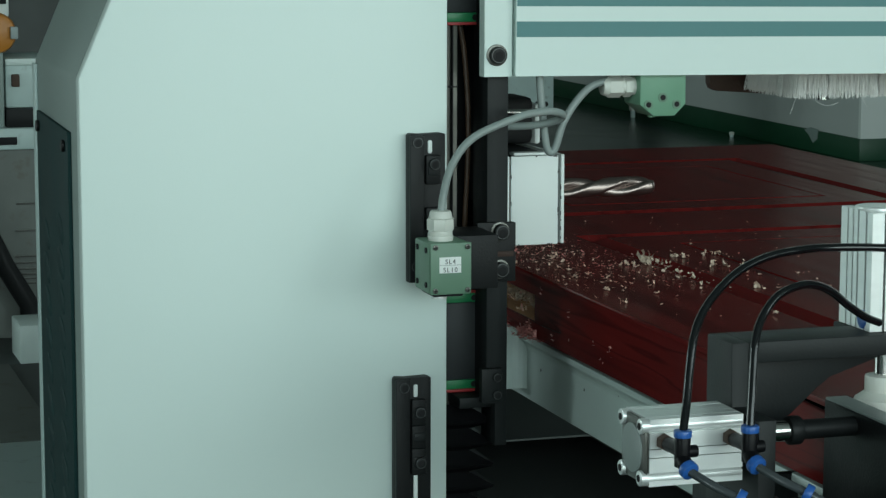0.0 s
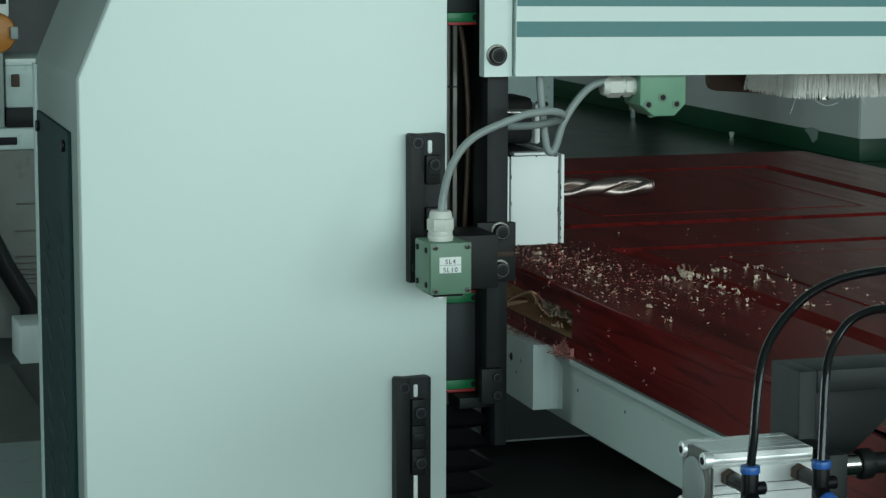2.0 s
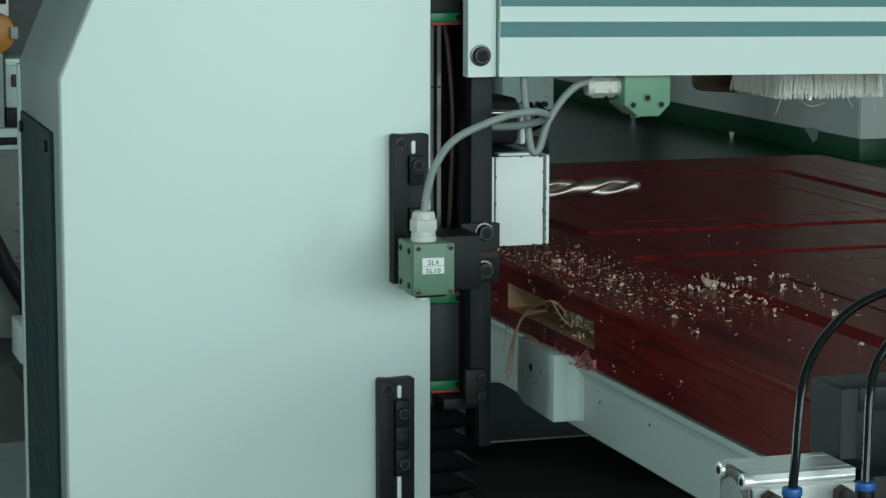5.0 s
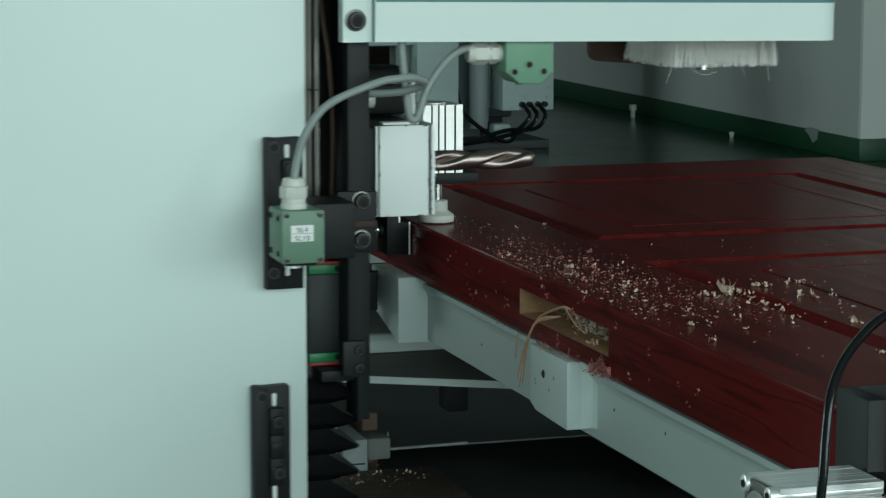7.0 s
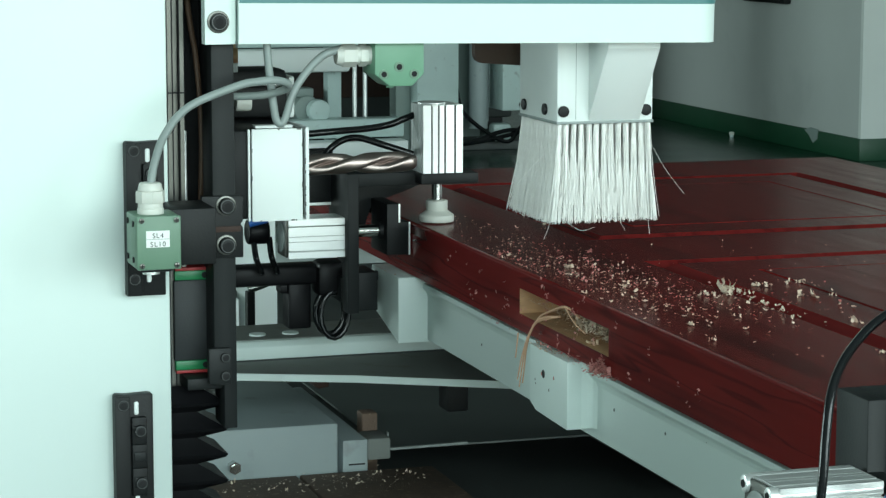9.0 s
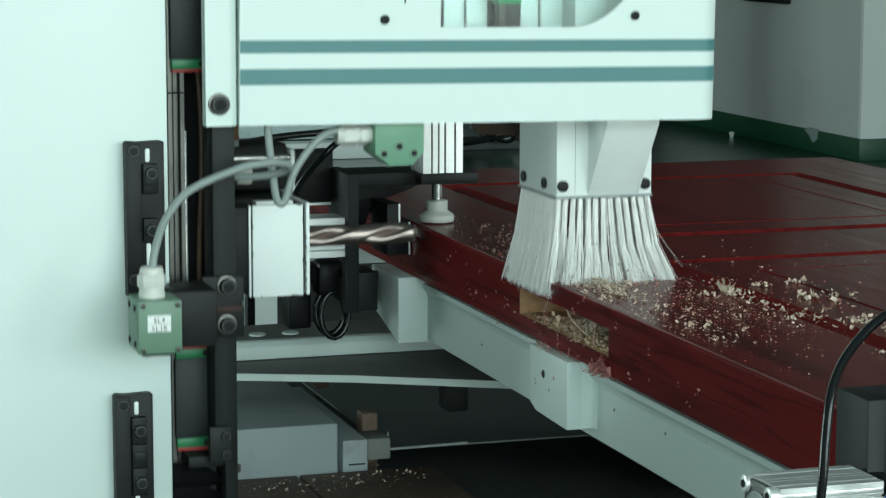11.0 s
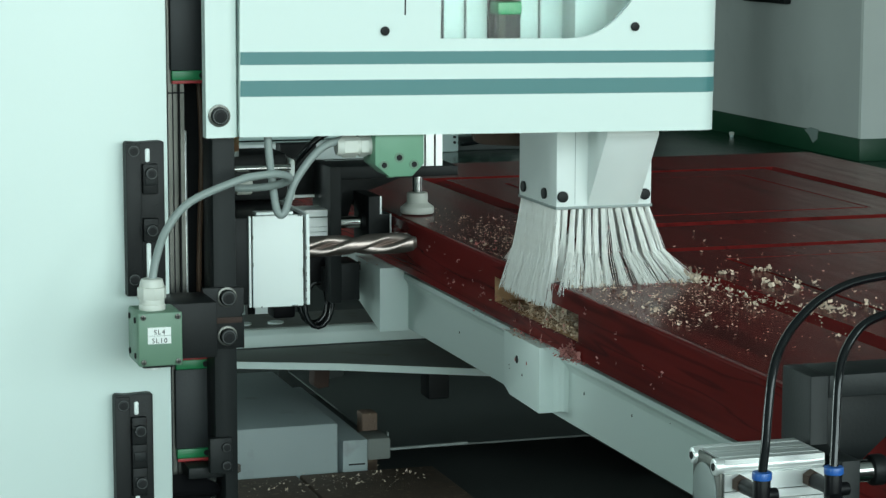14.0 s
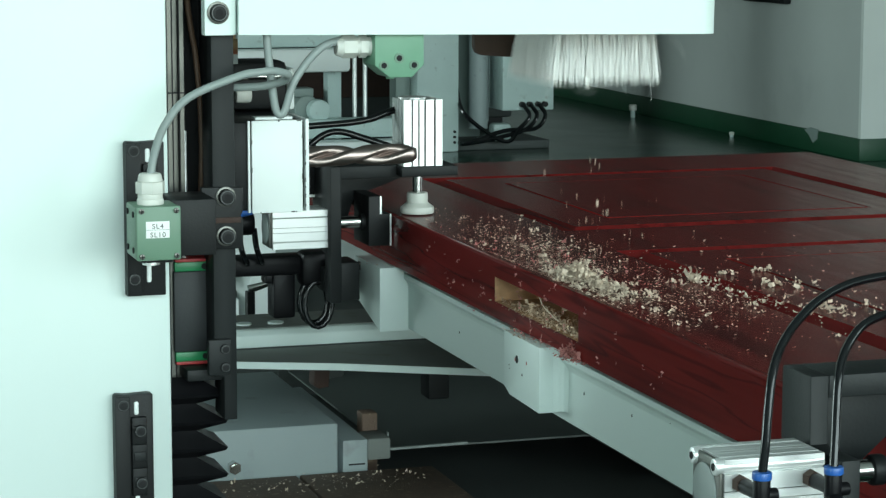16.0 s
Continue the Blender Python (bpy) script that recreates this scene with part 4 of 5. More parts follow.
def dust_brush():
    h = thing("dust_brush", (0.895, 2.32, HOOD_Z), "pale sheet suction hood with a skirt of long ivory bristles", "brush")
    part("hood", box(B(), 0.842, 0.9485, 2.2655, 2.382, HOOD_Z + 0.002, 1.30, 0.0012), "white", h)
    part("chute", prism(B(), [(2.2655, HOOD_Z + 0.003), (2.212, 1.220), (2.212, 1.30), (2.2655, 1.30)], "x", 0.8765, 0.934, 0.0008), "white", h)
    part("seam", box(B(), 0.8623, 0.8627, 2.2651, 2.2662, HOOD_Z + 0.005, 1.30), "cable", h)
    part("lower_rim", box(B(), 0.841, 0.9495, 2.2645, 2.383, HOOD_Z, HOOD_Z + 0.003, 0.0006), "cable", h)
    for x in (0.8485, 0.9405):
        part("bolt", rod(B(), (x, 2.266, 1.1525), (x, 2.262, 1.1525), 0.006, 18, bevel=0.001), "black", h)
    for y in (2.30, 2.365):
        part("bolt", rod(B(), (0.8425, y, 1.1525), (0.839, y, 1.1525), 0.006, 18, bevel=0.001), "black", h)
    # vertical cutter inside the skirt
    part("cutter", rod(B(), (0.895, 2.322, HOOD_Z - 0.1095), (0.895, 2.322, HOOD_Z + 0.05), 0.008, 20), "steel", h)
    rng = random.Random(4)
    spots = []
    for k in range(13):
        spots.append((0.8455 + 0.100 * k / 12, 2.2695 + 0.0015 * (k % 2), 0, -1))
    for k in range(14):
        spots.append((0.8455 + 0.100 * k / 13, 2.379, 0, 1))
    for k in range(13):
        spots.append((0.8445, 2.278 + 0.095 * k / 12, -1, 0))
        spots.append((0.946, 2.278 + 0.095 * k / 12, 1, 0))
    tufts = []
    for x, y, ox, oy in spots:
        lean_x = (0.012 if x > 0.895 else 0.06) * (x - 0.895) / 0.05 * abs(oy) + (0.075 if ox < 0 else -0.02) * ox
        lean_y = (0.05 if oy < 0 else 0.10) * oy + 0.05 * (y - 2.322) / 0.05 * abs(ox)
        up, low = B(), B()
        clump_x, clump_y = lean_x + rng.gauss(0, 0.014), lean_y + rng.gauss(0, 0.018)
        for _ in range(54):
            bx, by = x + rng.gauss(0, 0.0011), y + rng.gauss(0, 0.0011)
            dx, dy = clump_x + rng.gauss(0, 0.034), clump_y + rng.gauss(0, 0.036)
            length = 0.104 + rng.uniform(-0.005, 0.002)
            mid = length * 0.5
            r = rng.uniform(0.00022, 0.00038)
            a = Vector((bx, by, HOOD_Z + 0.002))
            b = a + Vector((dx * mid * 0.7, dy * mid * 0.7, -mid))
            c = a + Vector((dx * length, dy * length, -length))
            tube(up, [a, (a + b) / 2 + Vector((rng.gauss(0, 0.0004), rng.gauss(0, 0.0004), 0)), b], r, 4, caps=False)
            tube(low, [b, (b + c) / 2 + Vector((rng.gauss(0, 0.0005), rng.gauss(0, 0.0005), 0)), c], r, 4, r * 0.75, caps=False)
        top = (x, y, HOOD_Z)
        joint = (x + lean_x * 0.0365, y + lean_y * 0.0365, HOOD_Z - 0.0525)
        tuft = part("tuft", up, "bristle", h, at=top)
        tip = part("tip", low, "bristle", tuft, at=joint)
        tufts.append((tuft, tip, x, y, ox, oy))
    for a, m, b in STRAYS:
        part("stray_bristle", tube(B(), spline([Vector(a), Vector(m), Vector(b)], 4), 0.00015, 4), "bristle", h)
    BRUSH.append(h)
    return tufts


TUFTS = dust_brush()


# ---- sliding table, door leaf and clamps ----
TOP = 0.966
EDGE = 0.835


def groove_rings(x0, x1, y0, y1):
    """Loops of one moulded panel, from its outer line to the raised field."""
    return [((x0 + d, x1 - d, y0 + d, y1 - d), TOP + dz) for d, dz in ((0.0, 0.0), (0.013, -0.0065), (0.016, -0.0065), (0.029, 0.0005), (0.094, 0.0005), (0.0955, -0.0010), (0.0975, -0.0010), (0.099, 0.0008))]


def door_leaf():
    y0, y1, x0, x1 = 1.22, 3.395, EDGE, 1.70
    ob = thing("door_leaf", (1.2, 2.3, 0.902), "dark red lacquered door leaf with moulded panels and a lock mortise", "door")
    bm = B()
    # top with moulded panels
    cuts_x = [x0 + 0.0035, 0.985, 1.545, x1 - 0.012]
    cuts_y = [y0, 1.50, 2.455, 2.628, 3.212, y1]
    panels = {(1, 1), (1, 3)}
    vert = {}

    def v(x, y, z):
        key = (round(x, 5), round(y, 5), round(z, 5))
        if key not in vert:
            vert[key] = bm.verts.new((x, y, z))
        return vert[key]
    for i in range(3):
        for j in range(5):
            a, b, c, d = cuts_x[i], cuts_x[i + 1], cuts_y[j], cuts_y[j + 1]
            if (i, j) in panels:
                rings = groove_rings(a, b, c, d)
                for (r, z), (q, w) in zip(rings, rings[1:]):
                    p = [(r[0], r[2], z), (r[1], r[2], z), (r[1], r[3], z), (r[0], r[3], z)]
                    s = [(q[0], q[2], w), (q[1], q[2], w), (q[1], q[3], w), (q[0], q[3], w)]
                    for k in range(4):
                        bm.faces.new([v(*p[k]), v(*p[(k + 1) % 4]), v(*s[(k + 1) % 4]), v(*s[k])])
                bm.faces.new([v(*q) for q in s])
            else:
                bm.faces.new([v(a, c, TOP), v(b, c, TOP), v(b, d, TOP), v(a, d, TOP)])
    part("face_skin", bm, "lacquer", ob, angle=25)
    # long edge with the open mortise, built round it
    my0, my1, mz0, mz1 = 2.180, 2.441, 0.9175, 0.9452
    bm = B()
    zs, ys = [0.902, mz0, mz1, 0.9625], [y0, my0, my1, y1]
    for j in range(3):
        for k in range(3):
            if (j, k) != (1, 1):
                bm.faces.new([bm.verts.new(p) for p in ((x0, ys[j], zs[k]), (x0, ys[j], zs[k + 1]), (x0, ys[j + 1], zs[k + 1]), (x0, ys[j + 1], zs[k]))])
    profile = [(x0, 0.9625), (x0 + 0.0003, 0.9638), (x0 + 0.0010, 0.9650), (x0 + 0.0022, 0.9657), (x0 + 0.0035, TOP)]
    for (a, za), (b, zb) in zip(profile, profile[1:]):
        bm.faces.new([bm.verts.new(p) for p in ((a, y0, za), (a, y1, za), (b, y1, zb), (b, y0, zb))])
    bmesh.ops.remove_doubles(bm, verts=bm.verts, dist=1e-5)
    part("edge_skin", bm, "lacquer", ob, angle=25)
    bm = B()
    box(bm, x0 + 0.001, x1 - 0.001, y0, y0 + 0.003, 0.902, TOP - 0.001)
    box(bm, x0 + 0.001, x1 - 0.001, y1 - 0.003, y1, 0.902, TOP - 0.001)
    box(bm, x1 - 0.0125, x1, y0, y1, 0.902, TOP - 0.001, 0.004)
    box(bm, x0, x1 - 0.012, y0 + 0.003, y1 - 0.003, 0.899, 0.902)
    part("edge_frame", bm, "lacquer", ob)
    bm = B()
    dpt = x0 + 0.075
    for q in (((x0, my0, mz0), (dpt, my0, mz0), (dpt, my1, mz0), (x0, my1, mz0)), ((x0, my0, mz1), (dpt, my0, mz1), (dpt, my1, mz1), (x0, my1, mz1)),
              ((x0, my0, mz0), (dpt, my0, mz0), (dpt, my0, mz1), (x0, my0, mz1)), ((x0, my1, mz0), (dpt, my1, mz0), (dpt, my1, mz1), (x0, my1, mz1)),
              ((dpt, my0, mz0), (dpt, my1, mz0), (dpt, my1, mz1), (dpt, my0, mz1))):
        bm.faces.new([bm.verts.new(p) for p in q])
    bmesh.ops.remove_doubles(bm, verts=bm.verts, dist=1e-5)
    part("mortise", bm, "raw", ob, "freshly milled raw wood lock mortise")
    TABLE.append(ob)


door_leaf()


def table_frame():
    t = thing("table_frame", (1.2, 2.3, 0.63), "pale painted sliding table frame with rails and cross beam", "machine table")
    part("rail", prism(B(), [(0.852, 0.818), (0.90, 0.818), (0.90, 0.890), (0.846, 0.890), (0.8455, 0.884), (0.850, 0.879), (0.852, 0.873)], "y", 1.1, 2.834, 0.0008), "paint", t)
    # black spacer stands in for the shadow gap under the door
    part("gap_shade_strip", box(B(), 0.851, 0.895, 1.1, 2.95, 0.890, 0.8988, 0.0005), "black", t)
    part("end_block", prism(B(), [(2.834, 0.815), (2.955, 0.845), (2.955, 0.898), (2.834, 0.898)], "x", 0.814, 0.90, 0.0015), "paint", t)
    part("slot", box(B(), 0.8132, 0.8145, 2.925, 2.935, 0.882, 0.893), "hole", t)
    plate = part("side_bracket", prism(B(), [(2.262, 0.827), (2.355, 0.829), (2.374, 0.836), (2.374, 0.897), (2.262, 0.897)], "x", 0.823, 0.853, 0.0005), "paint", t)
    part("bolt_hole", rod(B(), (0.8228, 2.332, 0.872), (0.825, 2.332, 0.872), 0.0045, 12), "hole", plate)
    rng = random.Random(5)
    for _ in range(5):
        y, z, w = rng.uniform(2.30, 2.36), rng.gauss(0.872, 0.008), rng.uniform(0.0005, 0.0014)
        part("scuff", prism(B(), [(y - w, z - w), (y + w * 0.6, z - w * 1.6), (y + w, z + w * 0.4), (y - w * 0.3, z + w * 1.7)], "x", 0.8226, 0.8232), "rust" if rng.random() < 0.6 else "chip_red", plate)
    part("fillet", prism(B(), [(0.838, 2.262), (0.845, 2.2605), (0.8495, 2.257), (0.852, 2.250), (0.853, 2.262)], "z", 0.828, 0.897, 0.001), "paint", plate)
    part("cross_beam", prism(B(), [(3.03, 0.766), (3.03, 0.782), (3.037, 0.789), (3.155, 0.789), (3.155, 0.766)], "x", 0.50, 1.62, 0.001), "paint", t)
    for x in (0.69, 0.735):
        part("plug", rod(B(), (x, 3.075, 0.7895), (x, 3.075, 0.7925), 0.011, 18), "paint", t)
    part("beam_top", box(B(), 0.50, 1.62, 3.045, 3.152, 0.7888, 0.7902), "dusty", t, "dusty grey top of the cross beam")
    part("gusset_plate", prism(B(), [(0.50, 3.03), (0.50, 3.002), (0.652, 2.943), (0.776, 2.893), (0.947, 2.801), (1.2, 2.68), (1.2, 3.03)], "z", 0.760, 0.764), "dusty", t, "dusty grey gusset plate, darkened for the shade under the table")
    part("gusset_lip", prism(B(), [(0.50, 3.0015), (0.50, 2.9985), (0.652, 2.9395), (0.776, 2.8895), (0.947, 2.7975), (1.2, 2.6765), (1.2, 2.6795), (0.947, 2.8005), (0.776, 2.8925), (0.652, 2.9425)], "z", 0.757, 0.766), "paint", t)
    part("hanger", box(B(), 0.925, 0.955, 2.98, 3.02, 0.69, 0.761, 0.003), "black", t)
    part("beam_web", box(B(), 0.5, 1.62, 3.035, 3.04, 0.74, 0.77), "bed", t)
    part("far_rail", box(B(), 1.58, 1.64, 1.1, 2.95, 0.80, 0.8985, 0.002), "paint_worn", t)
    part("cross_beam", box(B(), 0.90, 1.58, 1.4, 1.46, 0.83, 0.89, 0.002), "paint_worn", t)
    part("slide_leg", box(B(), 1.17, 1.27, 2.85, 3.12, 0.632, 0.768, 0.003), "bed", t)
    part("centre_beam", box(B(), 1.17, 1.27, 1.46, 3.03, 0.77, 0.83, 0.003), "bed", t)
    for y, z, w in ((2.205, 0.858, 0.0012), (2.075, 0.862, 0.0011), (2.442, 0.845, 0.0009), (1.98, 0.875, 0.0009), (2.62, 0.85, 0.0009)):
        part("paint_chip", prism(B(), [(y - w, z - w), (y + w * 0.6, z - w * 1.4), (y + w, z + w * 0.4), (y - w * 0.3, z + w * 1.5)], "x", 0.8514, 0.8525), "bar", t)
    TABLE.append(t)


table_frame()


def grooved(cx, cy, w, d, front, depth=0.0055):
    """Plan outline of an extruded cylinder body with grooves on its four sides."""
    def side(n, length):
        out = []
        for a, b in front:
            out += [(a * length, 0), (a * length, depth), (b * length, depth), (b * length, 0)]
        return out
    pts = []
    for px, py, ux, uy, nx, ny, length in ((-1, -1, 1, 0, 0, 1, w), (1, -1, 0, 1, -1, 0, d), (1, 1, -1, 0, 0, -1, w), (-1, 1, 0, -1, 1, 0, d)):
        bx, by = cx + px * w / 2, cy + py * d / 2
        pts.append((bx, by))
        for s, e in side(0, length):
            pts.append((bx + ux * s + nx * e, by + uy * s + ny * e))
    return pts


GROOVES = ((0.20, 0.24), (0.37, 0.41), (0.53, 0.575), (0.78, 0.83))
WIDE = ((0.165, 0.205), (0.44, 0.452), (0.57, 0.582), (0.80, 0.84))


def clamp(yf, dx, dy, dz, fenced):
    """dx, dy: how far the side cylinder's bracket stands off; dz: how high the arm is set."""
    c = thing("edge_clamp", (0.83, yf, 0.90), "air clamp with two ribbed aluminium cylinders pressing on the door", "clamp", "air clamps on the table")
    ys = yf + dy
    da, du = (0.0115, 0.0155) if fenced else (0.0085, 0.003)
    a0, a1 = (yf - 0.04, yf + 0.005) if fenced else (ys - 0.006, ys + 0.085)
    part("bracket", prism(B(), [(ys - 0.006, 0.856), *(((ys + 0.085, 0.856),) if fenced else ((ys + 0.022, 0.856), (ys + 0.022, 0.915), (ys + 0.085, 0.925))), (a1, 0.984), (a1, 1.021 + da), (a0, 1.021 + da), (a0, 0.984), (ys - 0.006, 0.984)], "x", 0.755 + dx, 0.769 + dx, 0.001), "bar", c, "dark steel bracket")
    part("arm", box(B(), 0.769 + dx, 0.912, max(a0, ys - 0.004), yf + (0.005 if fenced else 0.07), 1.005 + da, 1.021 + da, 0.001), "bar", c)
    if fenced:
        part("arm", box(B(), 0.836, 0.91, yf + 0.005, yf + 0.026, 1.008 + da, 1.021 + da, 0.001), "bar", c)
    else:
        part("arm", box(B(), 0.836, 0.91, yf - 0.03, ys - 0.004, 1.008 + da, 1.021 + da, 0.001), "bar", c)
    part("lower_block", box(B(), 0.769 + dx, 0.792, ys + 0.012, ys + 0.07, 0.856, 0.904, 0.001), "bar", c)
    part("lower_block", box(B(), 0.792, 0.853, yf + 0.112, yf + 0.12, 0.858, 0.89, 0.001), "bar", c)
    part("lower_block", box(B(), 0.76, 0.80, ys + 0.07, yf + 0.12, 0.858, 0.89, 0.001), "bar", c)
    v = part("upright_cylinder", prism(B(), grooved(0.864, yf - 0.004, 0.051, 0.051, GROOVES), "z", 1.0215 + da, 1.1115 + du * 0.8), "alu", c, "ribbed aluminium air cylinder")
    part("cap", rod(B(), (0.857, yf - 0.004, 1.111 + du * 0.8), (0.857, yf - 0.004, 1.114 + du * 0.8), 0.018, 24, bevel=0.001), "alu", v)
    # black core puts the shade into the cylinder's grooves
    part("groove_shade_core", box(B(), 0.841, 0.887, yf - 0.027, yf + 0.019, 1.0218 + da, 1.1105 + du * 0.8), "hole", v)
    part("rod", rod(B(), (0.864, yf - 0.004, 0.985), (0.864, yf - 0.004, 1.03 + da), 0.0063, 20), "steel", v)
    f = B()
    rod(f, (0.864, yf - 0.004, 0.9672), (0.864, yf - 0.004, 0.9765), 0.0215, 28, bevel=0.0018)
    rod(f, (0.864, yf - 0.004, 0.976), (0.864, yf - 0.004, 0.981), 0.0205, 28, 0.014)
    rod(f, (0.864, yf - 0.004, 0.9805), (0.864, yf - 0.004, 0.994), 0.0135, 28, bevel=0.0015)
    part("pressure_foot", f, "ivory", c, "white plastic pressure foot")
    zc, x0, x1, hc = (0.9625, 0.640, 0.7135, 0.0495) if fenced else (0.950, 0.6775, 0.749, 0.0485)
    h = part("side_cylinder", prism(B(), grooved(ys + 0.0315, zc, 0.047, hc, WIDE), "x", x0, x1), "alu", c, "ribbed aluminium air cylinder")
    part("end_plate", box(B(), x0 - 0.0035, x0 + 0.0002, ys + 0.009, ys + 0.054, zc - hc / 2 + 0.001, zc + hc / 2 - 0.001, 0.002), "rail", h)
    # same black filling for the shade in the side cylinder's grooves
    part("groove_shade_core", box(B(), x0 - 0.0005, x1 + 0.0002, ys + 0.0105, ys + 0.0525, zc - hc / 2 + 0.0025, zc + hc / 2 - 0.0025), "hole", h)
    part("bore_cap", rod(B(), (x0 - 0.005, ys + 0.0315, zc), (x0 - 0.003, ys + 0.0315, zc), 0.0185, 28, bevel=0.001), "cable", h)
    for y in (ys + 0.0135, ys + 0.0495):
        for z in (zc - hc / 2 + 0.0055, zc + hc / 2 - 0.0055):
            boss = part("corner_boss", rod(B(), (x0 - (0.006 if fenced else 0.0), y, z), (x1, y, z), 0.0058 if fenced else 0.005, 18, bevel=0.0008), "alu", h)
            if fenced:
                part("screw", rod(B(), (x0 - 0.0066, y, z), (x0 - 0.0055, y, z), 0.0028, 6), "hole", boss)
    xr = 0.763 if fenced else 0.800
    part("rod", rod(B(), (x1, ys + 0.0315, zc + 0.004), (xr, ys + 0.0315, zc + 0.004), 0.0078, 20), "steel", h)
    part("rod_joint", rod(B(), (xr - 0.003, ys + 0.0315, zc + 0.004), (xr + 0.008, ys + 0.0315, zc + 0.004), 0.011, 16, bevel=0.002), "black", h)
    if fenced:
        part("link_rod", rod(B(), (xr + 0.007, ys + 0.0315, zc + 0.004), (0.8155, ys + 0.0315, zc + 0.004), 0.0075, 16), "black", c)
    else:
        pad = part("side_pad", prism(B(), [(0.803, 0.925), (0.8325, 0.925), (0.8325, 0.966), (0.820, 0.966), (0.820, 0.989), (0.803, 0.989)], "y", yf + 0.008, yf + 0.08, 0.001), "black", c)
        part("pad_edge", box(B(), 0.8308, 0.8330, yf + 0.0072, yf + 0.0084, 0.925, 0.966), "alu", pad)
        part("pad_edge", box(B(), 0.8178, 0.8200, yf + 0.0072, yf + 0.0084, 0.966, 0.989), "alu", pad)
        g = part("valve_plate", box(B(), 0.704, 0.752, yf + 0.075, yf + 0.10, 0.982, 1.052, 0.001), "black", c)
        part("plate_edge", box(B(), 0.706, 0.750, yf + 0.0742, yf + 0.0752, 0.9825, 0.986), "alu", g)
    part("gusset", prism(B(), [(0.769 + dx, 1.005 + dz), (0.872, 1.005 + dz), (0.85, 0.996 + dz), (0.815, 0.985 + dz), (0.803, 0.976 + dz), (0.797 + dx, 0.94 + dz), (0.769 + dx, 0.94 + dz)], "y", *((yf - 0.012, yf - 0.005) if fenced else (ys + 0.082, ys + 0.088)), 0.0005), "bar", c)
    return c


NEAR_Y, FAR_Y = 1.470, 2.838
TABLE.extend((clamp(NEAR_Y, -0.0355, -0.083, 0.0115, True), clamp(FAR_Y, -0.006, 0.0, 0.0, False)))
fence = thing("edge_fence", (0.823, 1.33, 0.90), "black edge fence plate with a pale top edge beside the door", "fence plate")
part("plate", box(B(), 0.815, 0.8335, 1.18, 1.466, 0.90, 0.9775, 0.001), "black", fence)
part("top_edge", box(B(), 0.8152, 0.8333, 1.181, 1.465, 0.9775, 0.9795, 0.0006), "cable", fence)
part("foot", box(B(), 0.82, 0.86, 1.18, 1.466, 0.86, 0.90, 0.001), "bar", fence)
TABLE.append(fence)


def near_hoses():
    """Elbow fittings on the near clamp's side cylinder, with their hoses."""
    y, zf = 1.36, 0.984
    for x, path in ((0.6505, [(0.6505, 1.36, zf), (0.6555, 1.368, 1.0035), (0.6608, 1.376, 1.0255), (0.6675, 1.384, 1.0490), (0.6775, 1.392, 1.0648), (0.6925, 1.400, 1.0785), (0.7125, 1.408, 1.0908), (0.738, 1.416, 1.0990), (0.768, 1.424, 1.1020), (0.799, 1.432, 1.1015), (0.850, 1.44, 1.098), (0.90, 1.445, 1.091)]),
                    (0.7025, [(0.7025, 1.36, zf - 0.003), (0.7058, 1.367, 1.005), (0.7095, 1.3735, 1.025), (0.7140, 1.380, 1.0450), (0.7220, 1.387, 1.0596), (0.7368, 1.3936, 1.0735), (0.7560, 1.400, 1.0792), (0.7735, 1.407, 1.0783), (0.791, 1.414, 1.0713), (0.8087, 1.4205, 1.0588), (0.8267, 1.427, 1.0482), (0.842, 1.434, 1.042)])):
        path = [(px + 0.0009 * min(1, k), py, pz - 0.0007 * min(1, k)) for k, (px, py, pz) in enumerate(path)]
        h = thing("air_hose", (x, y, zf - 0.012), "black air hose on an elbow fitting with a blue collar", "air hose", "air hoses of the clamps")
        part("hose", tube(B(), spline(path), 0.0031, 14), "hose", h)
        e = B()
        rod(e, (x, y, zf - 0.002), (x, y, zf - 0.024), 0.0058, 20, bevel=0.0008)
        rod(e, (x, y, zf - 0.013), (x, y + 0.026, zf - 0.013), 0.005, 20)
        rod(e, (x, y, zf - 0.013), (x + 0.011, y, zf - 0.013), 0.0045, 16, bevel=0.0008)
        rod(e, (x, y + 0.002, zf - 0.017), (x - 0.0005, y - 0.009, zf - 0.0225), 0.0057, 18, bevel=0.0006)
        part("elbow", e, "rubber", h, "black push-in elbow")
        part("base_nut", rod(B(), (x, y + 0.026, zf - 0.013), (x, y + 0.034, zf - 0.013), 0.0062, 6), "hardboard", h, "browned brass nut")
        part("collar", rod(B(), (x, y, zf - 0.0025), (x, y, zf + 0.0028), 0.0066, 24, bevel=0.0008), "blue", h, "blue release collar")
        part("collar", rod(B(), (x - 0.0005, y - 0.008, zf - 0.0222), (x + 0.001, y - 0.0135, zf - 0.025), 0.0070, 24, bevel=0.0012), "blue", h, "blue release collar")
        lower = spline([(x, y - 0.011, zf - 0.024), (x + 0.011, y - 0.027, zf - 0.0315), (x + 0.026, y - 0.04, zf - 0.039), (x + 0.045, y - 0.05, zf - 0.05), (x + 0.065, y - 0.056, zf - 0.062)])
        part("lower_hose", tube(B(), lower, 0.0032, 14), "grey_hose", h, "dark grey air hose")
        part("collar", rod(B(), (x + 0.0245, y - 0.039, zf - 0.038), (x + 0.029, y - 0.042, zf - 0.0405), 0.0066, 20, bevel=0.0008), "blue", h)
        TABLE.append(h)
    port = thing("hose_port", (0.845, NEAR_Y - 0.03, 1.041), "blue push-in port on the upright cylinder", "hose fitting")
